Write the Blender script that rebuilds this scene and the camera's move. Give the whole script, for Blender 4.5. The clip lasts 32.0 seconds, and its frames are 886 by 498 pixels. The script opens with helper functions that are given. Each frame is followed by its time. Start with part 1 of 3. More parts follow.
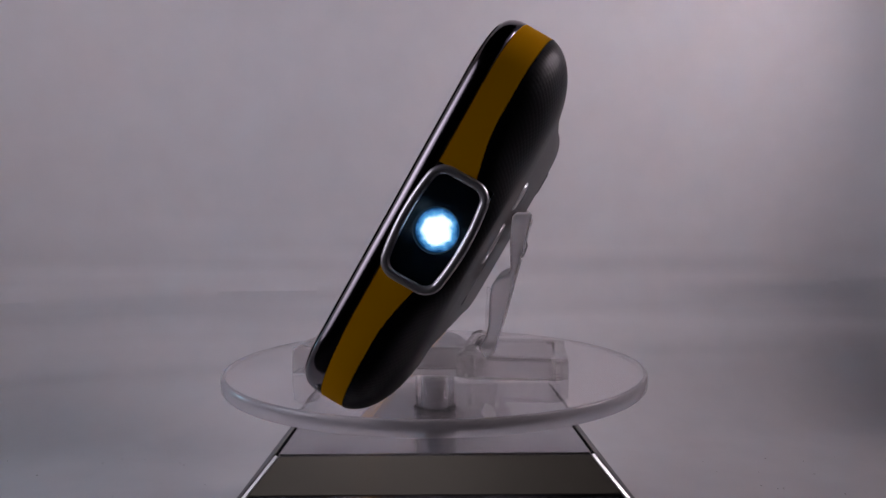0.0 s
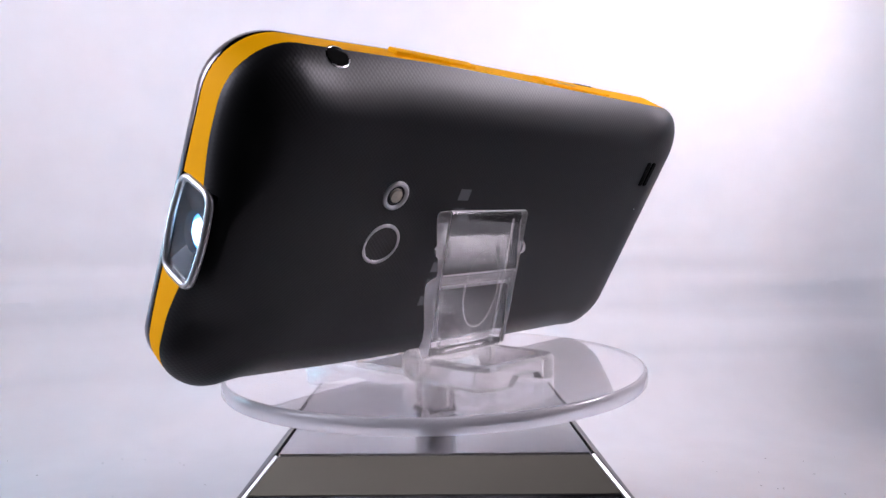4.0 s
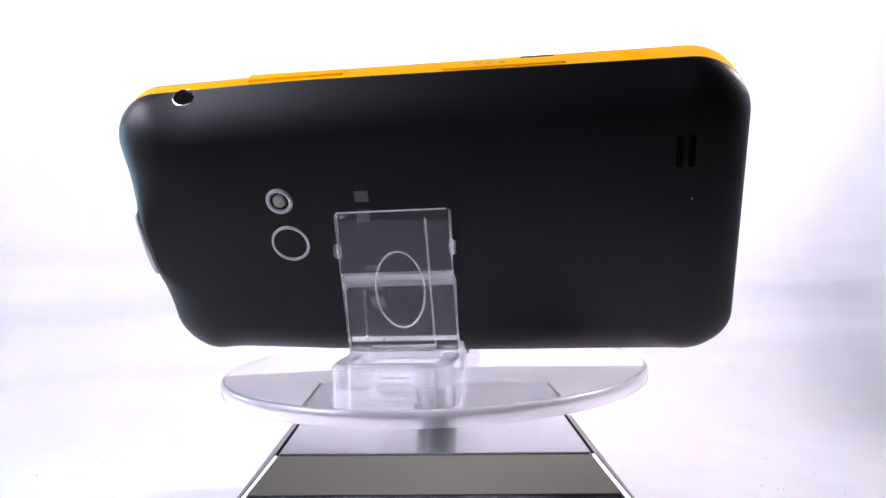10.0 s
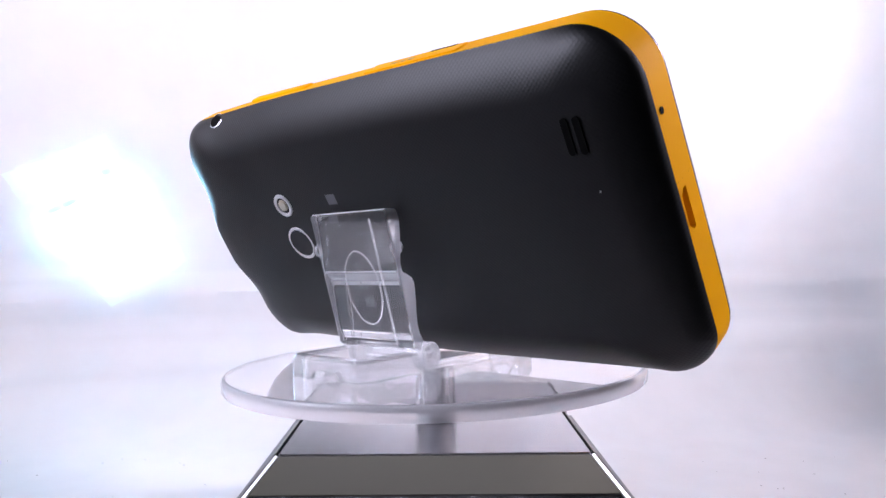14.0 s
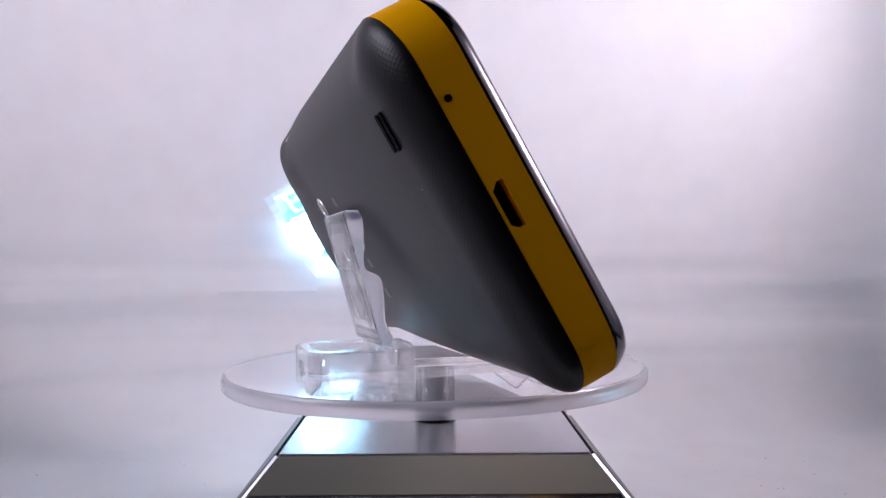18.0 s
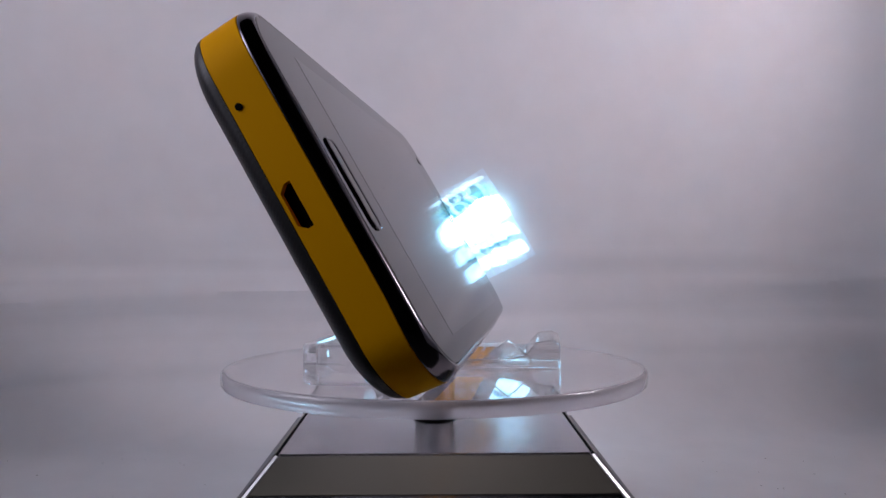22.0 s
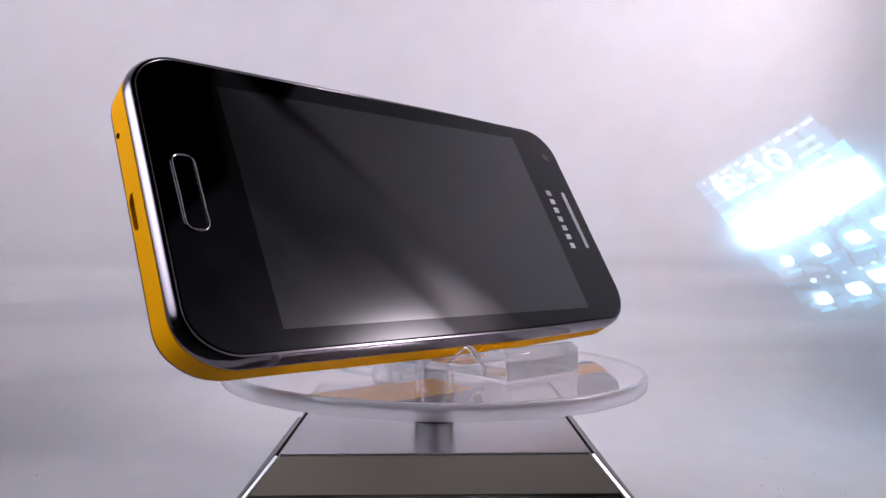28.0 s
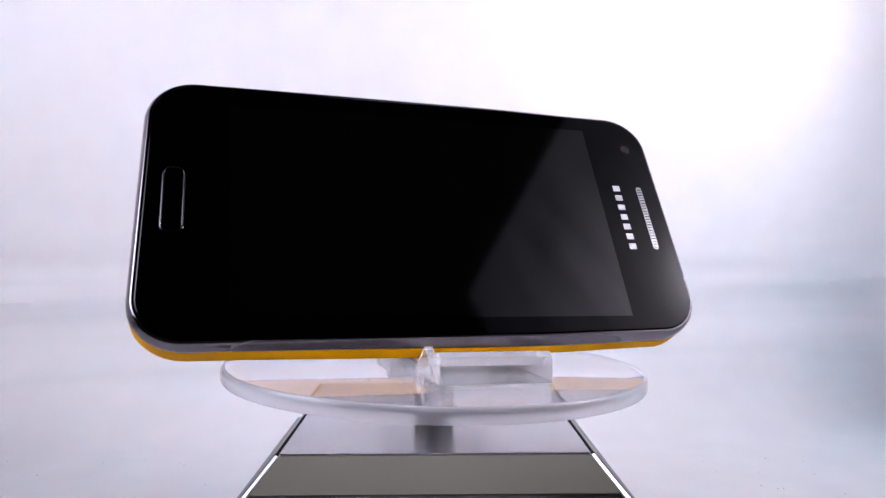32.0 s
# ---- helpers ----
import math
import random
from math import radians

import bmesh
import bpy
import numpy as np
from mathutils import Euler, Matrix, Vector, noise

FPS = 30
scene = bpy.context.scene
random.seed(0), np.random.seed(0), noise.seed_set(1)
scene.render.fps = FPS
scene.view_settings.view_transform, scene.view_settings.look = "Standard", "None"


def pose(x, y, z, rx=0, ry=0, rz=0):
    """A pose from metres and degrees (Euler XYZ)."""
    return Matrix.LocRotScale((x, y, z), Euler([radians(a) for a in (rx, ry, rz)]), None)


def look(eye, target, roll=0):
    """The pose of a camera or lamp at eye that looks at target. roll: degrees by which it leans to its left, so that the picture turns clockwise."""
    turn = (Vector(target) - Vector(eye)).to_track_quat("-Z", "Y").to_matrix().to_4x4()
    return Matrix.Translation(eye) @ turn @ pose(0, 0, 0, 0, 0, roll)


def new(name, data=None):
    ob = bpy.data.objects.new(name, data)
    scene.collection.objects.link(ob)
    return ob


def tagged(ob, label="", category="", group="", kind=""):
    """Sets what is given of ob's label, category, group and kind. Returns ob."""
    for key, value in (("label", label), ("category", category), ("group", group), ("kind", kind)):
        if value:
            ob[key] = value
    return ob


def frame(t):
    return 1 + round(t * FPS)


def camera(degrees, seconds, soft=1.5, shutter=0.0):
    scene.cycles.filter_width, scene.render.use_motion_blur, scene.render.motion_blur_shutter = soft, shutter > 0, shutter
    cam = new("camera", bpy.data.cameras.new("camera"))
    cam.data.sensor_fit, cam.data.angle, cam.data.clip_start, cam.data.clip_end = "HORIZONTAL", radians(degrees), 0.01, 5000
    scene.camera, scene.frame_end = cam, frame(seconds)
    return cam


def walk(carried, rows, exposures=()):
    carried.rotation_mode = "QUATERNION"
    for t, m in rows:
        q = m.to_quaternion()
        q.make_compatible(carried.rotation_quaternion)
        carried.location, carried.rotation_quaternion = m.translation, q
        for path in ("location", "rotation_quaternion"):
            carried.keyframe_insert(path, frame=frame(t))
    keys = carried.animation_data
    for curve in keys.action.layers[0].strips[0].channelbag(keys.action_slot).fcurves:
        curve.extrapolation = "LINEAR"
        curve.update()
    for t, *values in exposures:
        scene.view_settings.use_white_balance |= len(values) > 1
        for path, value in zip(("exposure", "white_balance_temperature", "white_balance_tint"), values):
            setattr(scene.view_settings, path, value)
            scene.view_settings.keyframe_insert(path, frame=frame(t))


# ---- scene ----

# Millimetres are used for all modelling; MM turns them into the scene's metres.
MM = 0.001
EYE_Z = 68.0                      # height of the lens over the table, mm
EYE_Y = -160.82

cam = camera(62.39, 32.0, soft=1.5)
CAM = pose(0, EYE_Y * MM, EYE_Z * MM, 89.117, 0.186, -0.673)
EXPO = [(0, -1.38, 6800, 13.0), (1, -0.67, 6725, 12.0), (2, -0.52, 6650, 11.0), (3, -0.06, 6480, 9.0), (4.5, 0.32, 6425, 8.0), (6, 0.62, 6370, 7.2),
        (8, 0.8, 6366, 7.3), (10, 0.82, 6363, 7.4), (12, 0.76, 6359, 7.5), (13, 0.7, 6350, 7.6), (14, 0.54, 6335, 7.7), (16.5, -0.06, 6345, 8.0),
        (18, -0.1, 6460, 10.5), (19, -0.4, 6500, 11.0), (20, -0.44, 6510, 10.8), (21, -0.78, 6520, 10.7), (24, -1.06, 6520, 10.2), (25, -1.08, 6540, 10.0),
        (26.5, -0.62, 6560, 10.0), (28, -0.24, 6560, 9.0), (30, -0.22, 6360, 7.5), (31, 0.02, 6290, 7.0), (32, 0.32, 6330, 7.0)]
walk(cam, [(0, CAM), (32, CAM)], exposures=EXPO)

# Turn of the turntable in degrees, second by second.
TURN = [-98.2, -107.3, -116.7, -126.3, -135.9, -145.4, -154.6, -163.5, -172.3, -180.9, -189.3,
        -197.5, -205.6, -213.6, -221.4, -229.1, -236.6, -244.0, -251.3, -258.4, -265.3, -272.1,
        -278.7, -285.2, -291.6, -297.9, -304.2, -310.4, -316.8, -323.2, -329.8, -336.4, -343.2]


def turn_at(t):
    i = min(int(t), 31)
    return TURN[i] + (TURN[i + 1] - TURN[i]) * (t - i)


def turned(t):
    return Matrix.Rotation(radians(turn_at(t)), 4, "Z")


# Rest poses in the space of the turntable (metres).
PHONE_REST = Matrix.Translation((0.00024, 0.00871, (EYE_Z + 2.81) * MM)) @ Matrix.Rotation(radians(59.80), 4, "X") @ Matrix.Rotation(radians(-1.51), 4, "Z")
DISC_TOP = EYE_Z - 27.5
DISC_REST = Matrix.Translation((0, 0, DISC_TOP * MM)) @ pose(0, 0, 0, 0, 0, 5.6) @ pose(0, 0, 0, 0, 1.95, 0) @ pose(0, 0, 0, 0, 0, -5.6)

# ---------------------------------------------------------------- light
world = bpy.data.worlds.new("room")
scene.world = world
world.use_nodes = True
world.node_tree.nodes["Background"].inputs[0].default_value = (0.75, 0.78, 0.85, 1)
world.node_tree.nodes["Background"].inputs[1].default_value = 0.02


def area_lamp(name, at, target, size, watts, colour, shape="DISK"):
    d = bpy.data.lights.new(name, "AREA")
    d.shape, d.size, d.energy, d.color = shape, size * MM, watts, colour
    ob = new(name, d)
    ob.matrix_world = look([c * MM for c in at], [c * MM for c in target])
    return ob


def soft_edge(lamp, core, glow=0.0, wide=0.26):
    """Light through the tent's cloth: a hot spot that fades out, core being its share of the lamp's width, in a wide faint glow."""
    lamp.data.use_nodes = True
    nt = lamp.data.node_tree
    e = nt.nodes["Emission"]
    geo = nt.nodes.new("ShaderNodeNewGeometry")
    off = nt.nodes.new("ShaderNodeVectorMath")
    off.operation = "SUBTRACT"
    off.inputs[1].default_value = (0.5, 0.5, 0)
    flat = nt.nodes.new("ShaderNodeVectorMath")
    flat.operation = "MULTIPLY"
    flat.inputs[1].default_value = (1 / core, 1 / core, 0)
    dot = nt.nodes.new("ShaderNodeVectorMath")
    dot.operation = "DOT_PRODUCT"
    power = nt.nodes.new("ShaderNodeMath")
    power.operation = "POWER"
    power.inputs[0].default_value = math.exp(-1)
    nt.links.new(geo.outputs["Parametric"], off.inputs[0])
    nt.links.new(off.outputs[0], flat.inputs[0])
    nt.links.new(flat.outputs[0], dot.inputs[0])
    nt.links.new(flat.outputs[0], dot.inputs[1])
    nt.links.new(dot.outputs["Value"], power.inputs[1])
    far = nt.nodes.new("ShaderNodeMath")
    far.operation = "POWER"
    far.inputs[0].default_value = math.exp(-(core / wide) ** 2)
    add = nt.nodes.new("ShaderNodeMath")
    add.operation = "MULTIPLY_ADD"
    add.inputs[1].default_value = glow
    nt.links.new(dot.outputs["Value"], far.inputs[1])
    nt.links.new(far.outputs[0], add.inputs[0])
    nt.links.new(power.outputs[0], add.inputs[2])
    nt.links.new(add.outputs[0], e.inputs["Strength"])


LAMP_RIGHT = area_lamp("lamp_right", (250, -6, EYE_Z + 142), (64, 58, EYE_Z + 138), 300, 12.3, (0.91, 0.81, 0.93))
LAMP_RIGHT.data.spread = radians(125)
soft_edge(LAMP_RIGHT, 0.1, 0.022)
LAMP_LEFT = area_lamp("lamp_left", (-220, -90, EYE_Z + 125), (-39, -12, EYE_Z + 125), 240, 1.12, (0.83, 0.81, 1.0))
LAMP_LEFT.data.spread = radians(130)
soft_edge(LAMP_LEFT, 0.34)

# ---------------------------------------------------------------- materials


def material(name):
    m = bpy.data.materials.new(name)
    m.use_nodes = True
    return m, m.node_tree, m.node_tree.nodes["Principled BSDF"]


def add_noise_bump(nt, bsdf, scale, strength, distance=0.0002, detail=4.0, kind="ShaderNodeTexNoise"):
    co = nt.nodes.new("ShaderNodeTexCoord")
    n = nt.nodes.new(kind)
    n.inputs["Scale"].default_value = scale
    if kind == "ShaderNodeTexNoise":
        n.inputs["Detail"].default_value = detail
    b = nt.nodes.new("ShaderNodeBump")
    b.inputs["Strength"].default_value = strength
    b.inputs["Distance"].default_value = distance
    nt.links.new(co.outputs["Object"], n.inputs["Vector"])
    nt.links.new(n.outputs[0], b.inputs["Height"])
    nt.links.new(b.outputs[0], bsdf.inputs["Normal"])
    return co, n, b


def simple(name, colour, rough=0.4, metal=0.0, grain=0.0, scale=900.0, vary=0.0, ior=1.45, coat=0.0):
    """A plain surface with a little grain and a slow drift of tone and gloss."""
    m, nt, b = material(name)
    b.inputs["Base Color"].default_value = (*colour, 1)
    b.inputs["Roughness"].default_value = rough
    b.inputs["Metallic"].default_value = metal
    b.inputs["IOR"].default_value = ior
    b.inputs["Coat Weight"].default_value = coat
    b.inputs["Coat Roughness"].default_value = 0.03
    if grain:
        add_noise_bump(nt, b, scale, grain)
    if vary:
        co = nt.nodes.new("ShaderNodeTexCoord")
        n = nt.nodes.new("ShaderNodeTexNoise")
        n.inputs["Scale"].default_value = 60
        n.inputs["Detail"].default_value = 6
        mix = nt.nodes.new("ShaderNodeMix")
        mix.data_type = "RGBA"
        mix.inputs[6].default_value = (*[c * (1 - vary) for c in colour], 1)
        mix.inputs[7].default_value = (*[min(1, c * (1 + vary)) for c in colour], 1)
        nt.links.new(co.outputs["Object"], n.inputs["Vector"])
        nt.links.new(n.outputs[0], mix.inputs[0])
        nt.links.new(mix.outputs[2], b.inputs["Base Color"])
        r = nt.nodes.new("ShaderNodeMapRange")
        r.inputs["To Min"].default_value = max(0.02, rough * 0.8)
        r.inputs["To Max"].default_value = min(1, rough * 1.25)
        nt.links.new(n.outputs[0], r.inputs["Value"])
        nt.links.new(r.outputs[0], b.inputs["Roughness"])
    return m


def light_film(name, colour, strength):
    """A see-through glowing sheet that stands in for projected light and lets the cloth show."""
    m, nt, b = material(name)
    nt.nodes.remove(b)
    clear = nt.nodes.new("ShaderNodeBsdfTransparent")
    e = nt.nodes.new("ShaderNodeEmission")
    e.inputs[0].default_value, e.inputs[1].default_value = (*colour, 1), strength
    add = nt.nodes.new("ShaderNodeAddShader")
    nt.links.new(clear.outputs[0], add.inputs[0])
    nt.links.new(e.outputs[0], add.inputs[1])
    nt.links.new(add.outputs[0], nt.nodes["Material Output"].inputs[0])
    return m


def acrylic(name, colour, rough, clear=1.0):
    m, nt, b = material(name)
    b.inputs["Base Color"].default_value = (*colour, 1)
    b.inputs["Transmission Weight"].default_value = clear
    b.inputs["Roughness"].default_value = rough
    b.inputs["IOR"].default_value = 1.47
    add_noise_bump(nt, b, 70, 0.03, 0.0004, 1.0)
    return m


def fabric():
    m, nt, b = material("white_fabric")
    co, n, bump = add_noise_bump(nt, b, 2600, 0.25, 0.0001, 3)
    b.inputs["Roughness"].default_value = 0.85
    b.subsurface_method = "BURLEY"
    b.inputs["Subsurface Weight"].default_value = 0.6
    b.inputs["Subsurface Radius"].default_value = (0.5, 0.8, 1.0)
    b.inputs["Subsurface Scale"].default_value = 0.032
    slow = nt.nodes.new("ShaderNodeTexNoise")
    slow.inputs["Scale"].default_value = 9
    slow.inputs["Detail"].default_value = 8
    mix = nt.nodes.new("ShaderNodeMix")
    mix.data_type = "RGBA"
    mix.inputs[6].default_value = (0.735, 0.73, 0.74, 1)
    mix.inputs[7].default_value = (0.825, 0.815, 0.82, 1)
    nt.links.new(co.outputs["Object"], slow.inputs["Vector"])
    nt.links.new(slow.outputs[0], mix.inputs[0])
    fine = nt.nodes.new("ShaderNodeTexNoise")
    fine.inputs["Scale"].default_value = 75
    fine.inputs["Detail"].default_value = 6
    span = nt.nodes.new("ShaderNodeMapRange")
    span.inputs["From Min"].default_value, span.inputs["From Max"].default_value = 0.3, 0.7
    span.inputs["To Min"].default_value, span.inputs["To Max"].default_value = 0.972, 1.014
    mul = nt.nodes.new("ShaderNodeMix")
    mul.data_type, mul.blend_type = "RGBA", "MULTIPLY"
    mul.inputs[0].default_value = 1.0
    nt.links.new(co.outputs["Object"], fine.inputs["Vector"])
    nt.links.new(fine.outputs[0], span.inputs["Value"])
    nt.links.new(mix.outputs[2], mul.inputs[6])
    nt.links.new(span.outputs[0], mul.inputs[7])
    nt.links.new(mul.outputs[2], b.inputs["Base Color"])
    return m


def back_shell():
    """Soft-touch black plastic with a fine knurl of round dots."""
    m, nt, b = material("textured_black_plastic")
    b.inputs["Base Color"].default_value = (0.0035, 0.0035, 0.004, 1)
    b.inputs["IOR"].default_value = 1.36
    b.inputs["Roughness"].default_value = 0.42
    co = nt.nodes.new("ShaderNodeTexCoord")
    mp = nt.nodes.new("ShaderNodeMapping")
    mp.inputs["Rotation"].default_value = (0, 0, radians(45))
    v = nt.nodes.new("ShaderNodeTexVoronoi")
    v.inputs["Scale"].default_value = 1650
    v.inputs["Randomness"].default_value = 0.0
    v.voronoi_dimensions = "2D"
    n = nt.nodes.new("ShaderNodeTexNoise")
    n.inputs["Scale"].default_value = 5000
    bump = nt.nodes.new("ShaderNodeBump")
    bump.inputs["Strength"].default_value = 0.28
    bump.inputs["Distance"].default_value = 0.00012
    bump.invert = True
    fine = nt.nodes.new("ShaderNodeBump")
    fine.inputs["Strength"].default_value = 0.12
    fine.inputs["Distance"].default_value = 0.00005
    nt.links.new(co.outputs["Object"], mp.inputs["Vector"])
    nt.links.new(mp.outputs[0], v.inputs["Vector"])
    nt.links.new(co.outputs["Object"], n.inputs["Vector"])
    nt.links.new(v.outputs["Distance"], bump.inputs["Height"])
    nt.links.new(n.outputs[0], fine.inputs["Height"])
    nt.links.new(bump.outputs[0], fine.inputs["Normal"])
    nt.links.new(fine.outputs[0], b.inputs["Normal"])
    return m


def lens_glow():
    """The projector's lamp behind its lens: a white core that falls off to blue."""
    m, nt, b = material("projector_lamp_glow")
    b.inputs["Base Color"].default_value = (0, 0, 0, 1)
    b.inputs["Roughness"].default_value = 0.05
    co = nt.nodes.new("ShaderNodeTexCoord")
    ln = nt.nodes.new("ShaderNodeVectorMath")
    ln.operation = "LENGTH"
    n = nt.nodes.new("ShaderNodeTexNoise")
    n.inputs["Scale"].default_value = 900
    mad = nt.nodes.new("ShaderNodeMath")
    mad.operation = "MULTIPLY_ADD"
    mad.inputs[1].default_value = 0.0011
    ramp = nt.nodes.new("ShaderNodeValToRGB")
    ramp.color_ramp.elements[0].position = 0.52
    ramp.color_ramp.elements[0].color = (5, 6.5, 8, 1)
    ramp.color_ramp.elements[1].position = 1.0
    ramp.color_ramp.elements[1].color = (0.0, 0.0, 0.0, 1)
    e = ramp.color_ramp.elements.new(0.68)
    e.color = (0.3, 1.2, 2.4, 1)
    e = ramp.color_ramp.elements.new(0.82)
    e.color = (0.03, 0.2, 0.55, 1)
    div = nt.nodes.new("ShaderNodeMath")
    div.operation = "DIVIDE"
    div.inputs[1].default_value = 0.0043
    nt.links.new(co.outputs["Object"], ln.inputs[0])
    nt.links.new(co.outputs["Object"], n.inputs["Vector"])
    nt.links.new(n.outputs[0], mad.inputs[0])
    nt.links.new(ln.outputs["Value"], mad.inputs[2])
    nt.links.new(mad.outputs[0], div.inputs[0])
    nt.links.new(div.outputs[0], ramp.inputs[0])
    nt.links.new(ramp.outputs[0], b.inputs["Emission Color"])
    b.inputs["Emission Strength"].default_value = 1.0
    return m


FABRIC = fabric()
TABLE = simple("dim_room", (0.02, 0.019, 0.018), 0.8, vary=0.2)
SHELL = back_shell()
YELLOW = simple("yellow_plastic", (0.9, 0.41, 0.0), 0.55, grain=0.05, vary=0.04, ior=1.1)
RIM = simple("dark_chrome", (0.185, 0.17, 0.185), 0.13, 1.0, grain=0.02)
GLASS_BLACK = simple("black_front_glass", (0.0003, 0.0003, 0.0004), 0.06, ior=1.42)
DISPLAY = simple("switched_off_display", (0.0006, 0.0006, 0.0006), 0.07, ior=1.9)
CHROME = simple("chrome", (0.75, 0.75, 0.77), 0.12, 1.0)
HOLE = simple("dark_opening", (0.003, 0.003, 0.003), 0.6, ior=1.08)
PRINT = simple("silver_print", (0.36, 0.36, 0.38), 0.35, 0.6)
GREY_PRINT = simple("grey_print", (0.10, 0.10, 0.11), 0.4, 0.3)
LENS = simple("camera_lens_glass", (0.016, 0.010, 0.009), 0.03, coat=0.6)
FLASH = simple("flash_lens", (0.36, 0.32, 0.25), 0.15, coat=0.8)
SATIN = simple("satin_aluminium", (0.62, 0.62, 0.64), 0.26, 1.0, grain=0.05, scale=2500)
PANEL = simple("dark_glossy_panel", (0.195, 0.183, 0.145), 0.35, 0.0, grain=0.02, vary=0.05, coat=0.5)
STRIP = simple("bright_silver_strip", (0.97, 0.97, 0.97), 0.34, 0.85)
SILVER = simple("satin_silver", (0.66, 0.65, 0.66), 0.28, 0.7, grain=0.02)
EDGE = simple("dark_base_side", (0.16, 0.16, 0.17), 0.3, 0.9)
SPINDLE = simple("grey_spindle_metal", (0.12, 0.12, 0.13), 0.35, 0.7)
FROST = acrylic("frosted_acrylic_edge", (0.99, 0.97, 0.995), 0.12, 0.55)
DISC_ACRYLIC = acrylic("clear_acrylic_disc", (0.985, 0.96, 0.975), 0.02, 0.93)
FROST_AND_GLEAM = acrylic("satin_acrylic_side_and_step_gleam", (0.97, 0.95, 0.97), 0.28, 0.75)
FOOT_ACRYLIC = acrylic("milky_moulded_acrylic", (0.985, 0.97, 0.975), 0.1, 0.82)
STAND_ACRYLIC = acrylic("clear_moulded_acrylic", (0.99, 0.985, 0.99), 0.05, 0.97)
FUNNEL = simple("dark_blue_glossy_funnel", (0.012, 0.03, 0.045), 0.22, coat=0.5)
LAMP_GLOW = lens_glow()
BARREL = simple("black_glossy_lens_barrel", (0.01, 0.012, 0.016), 0.6, 0.0)
WINDOW = acrylic("projector_window_glass", (0.9, 0.95, 1.0), 0.01)
# emissive films for the picture; no light is cast from the phone's lens
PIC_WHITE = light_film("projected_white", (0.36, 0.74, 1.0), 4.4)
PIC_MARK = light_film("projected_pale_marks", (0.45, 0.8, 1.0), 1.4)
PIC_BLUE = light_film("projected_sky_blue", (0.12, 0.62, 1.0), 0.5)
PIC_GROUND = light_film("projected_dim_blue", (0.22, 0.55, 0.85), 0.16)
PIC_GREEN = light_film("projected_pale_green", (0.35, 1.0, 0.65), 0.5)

# ---------------------------------------------------------------- mesh helpers (all in mm)


def mesh_of(name, bm, mat, smooth=True):
    bmesh.ops.recalc_face_normals(bm, faces=bm.faces)
    bmesh.ops.scale(bm, vec=(MM, MM, MM), verts=bm.verts)
    for f in bm.faces:
        f.smooth = smooth and f.calc_area() < 8e-6
    if smooth:
        for e in bm.edges:
            if len(e.link_faces) == 2 and e.calc_face_angle(0) > radians(38):
                e.smooth = False
    me = bpy.data.meshes.new(name)
    bm.to_mesh(me)
    bm.free()
    me.materials.append(mat)
    return me


def part(name, bm, mat, parent, label="", smooth=True, at=None):
    ob = new(name, mesh_of(name, bm, mat, smooth))
    ob.parent = parent
    if at:
        ob.location = [c * MM for c in at]
    if label:
        ob["label"] = label
    return ob


def loft(rings, cap_first=False, cap_last=False, closed=True):
    bm = bmesh.new()
    vs = [[bm.verts.new(p) for p in r] for r in rings]
    n = len(rings[0])
    for a, b in zip(vs, vs[1:]):
        for i in range(n if closed else n - 1):
            j = (i + 1) % n
            bm.faces.new((a[i], a[j], b[j], b[i]))
    if cap_first:
        bm.faces.new(vs[0])
    if cap_last:
        bm.faces.new(vs[-1])
    return bm


def box(x0, x1, y0, y1, z0, z1, bevel=0.0, seg=2):
    bm = bmesh.new()
    bmesh.ops.create_cube(bm, size=1)
    for v in bm.verts:
        v.co = ((x0 + x1) / 2 + v.co.x * (x1 - x0), (y0 + y1) / 2 + v.co.y * (y1 - y0), (z0 + z1) / 2 + v.co.z * (z1 - z0))
    if bevel:
        bmesh.ops.bevel(bm, geom=bm.edges, offset=bevel, segments=seg, affect="EDGES", profile=0.5)
    return bm


def lathe(profile, n=64):
    """A closed solid of revolution about z from (radius, height) pairs."""
    rings = [[(r * math.cos(2 * math.pi * i / n), r * math.sin(2 * math.pi * i / n), z) for i in range(n)] for r, z in profile]
    return loft(rings, True, True)


def round_rect(hx, hy, r, long=40, short=26, arc=12):
    """Points of a rounded rectangle, counter-clockwise from the middle of the +x end; the count never depends on the size."""
    pts = []
    for cx, cy, a0 in ((1, 1, 0), (-1, 1, 90), (-1, -1, 180), (1, -1, 270)):
        for k in range(arc + 1):
            a = radians(a0 + 90 * k / arc)
            pts.append((cx * (hx - r) + r * math.cos(a), cy * (hy - r) + r * math.sin(a)))
        nxt = {0: (-1, 1, 90), 90: (-1, -1, 180), 180: (1, -1, 270), 270: (1, 1, 0)}[a0]
        p = pts[-1]
        q = (nxt[0] * (hx - r) + r * math.cos(radians(nxt[2])), nxt[1] * (hy - r) + r * math.sin(radians(nxt[2])))
        m = long if a0 in (0, 180) else short
        for k in range(1, m):
            pts.append((p[0] + (q[0] - p[0]) * k / m, p[1] + (q[1] - p[1]) * k / m))
    return pts


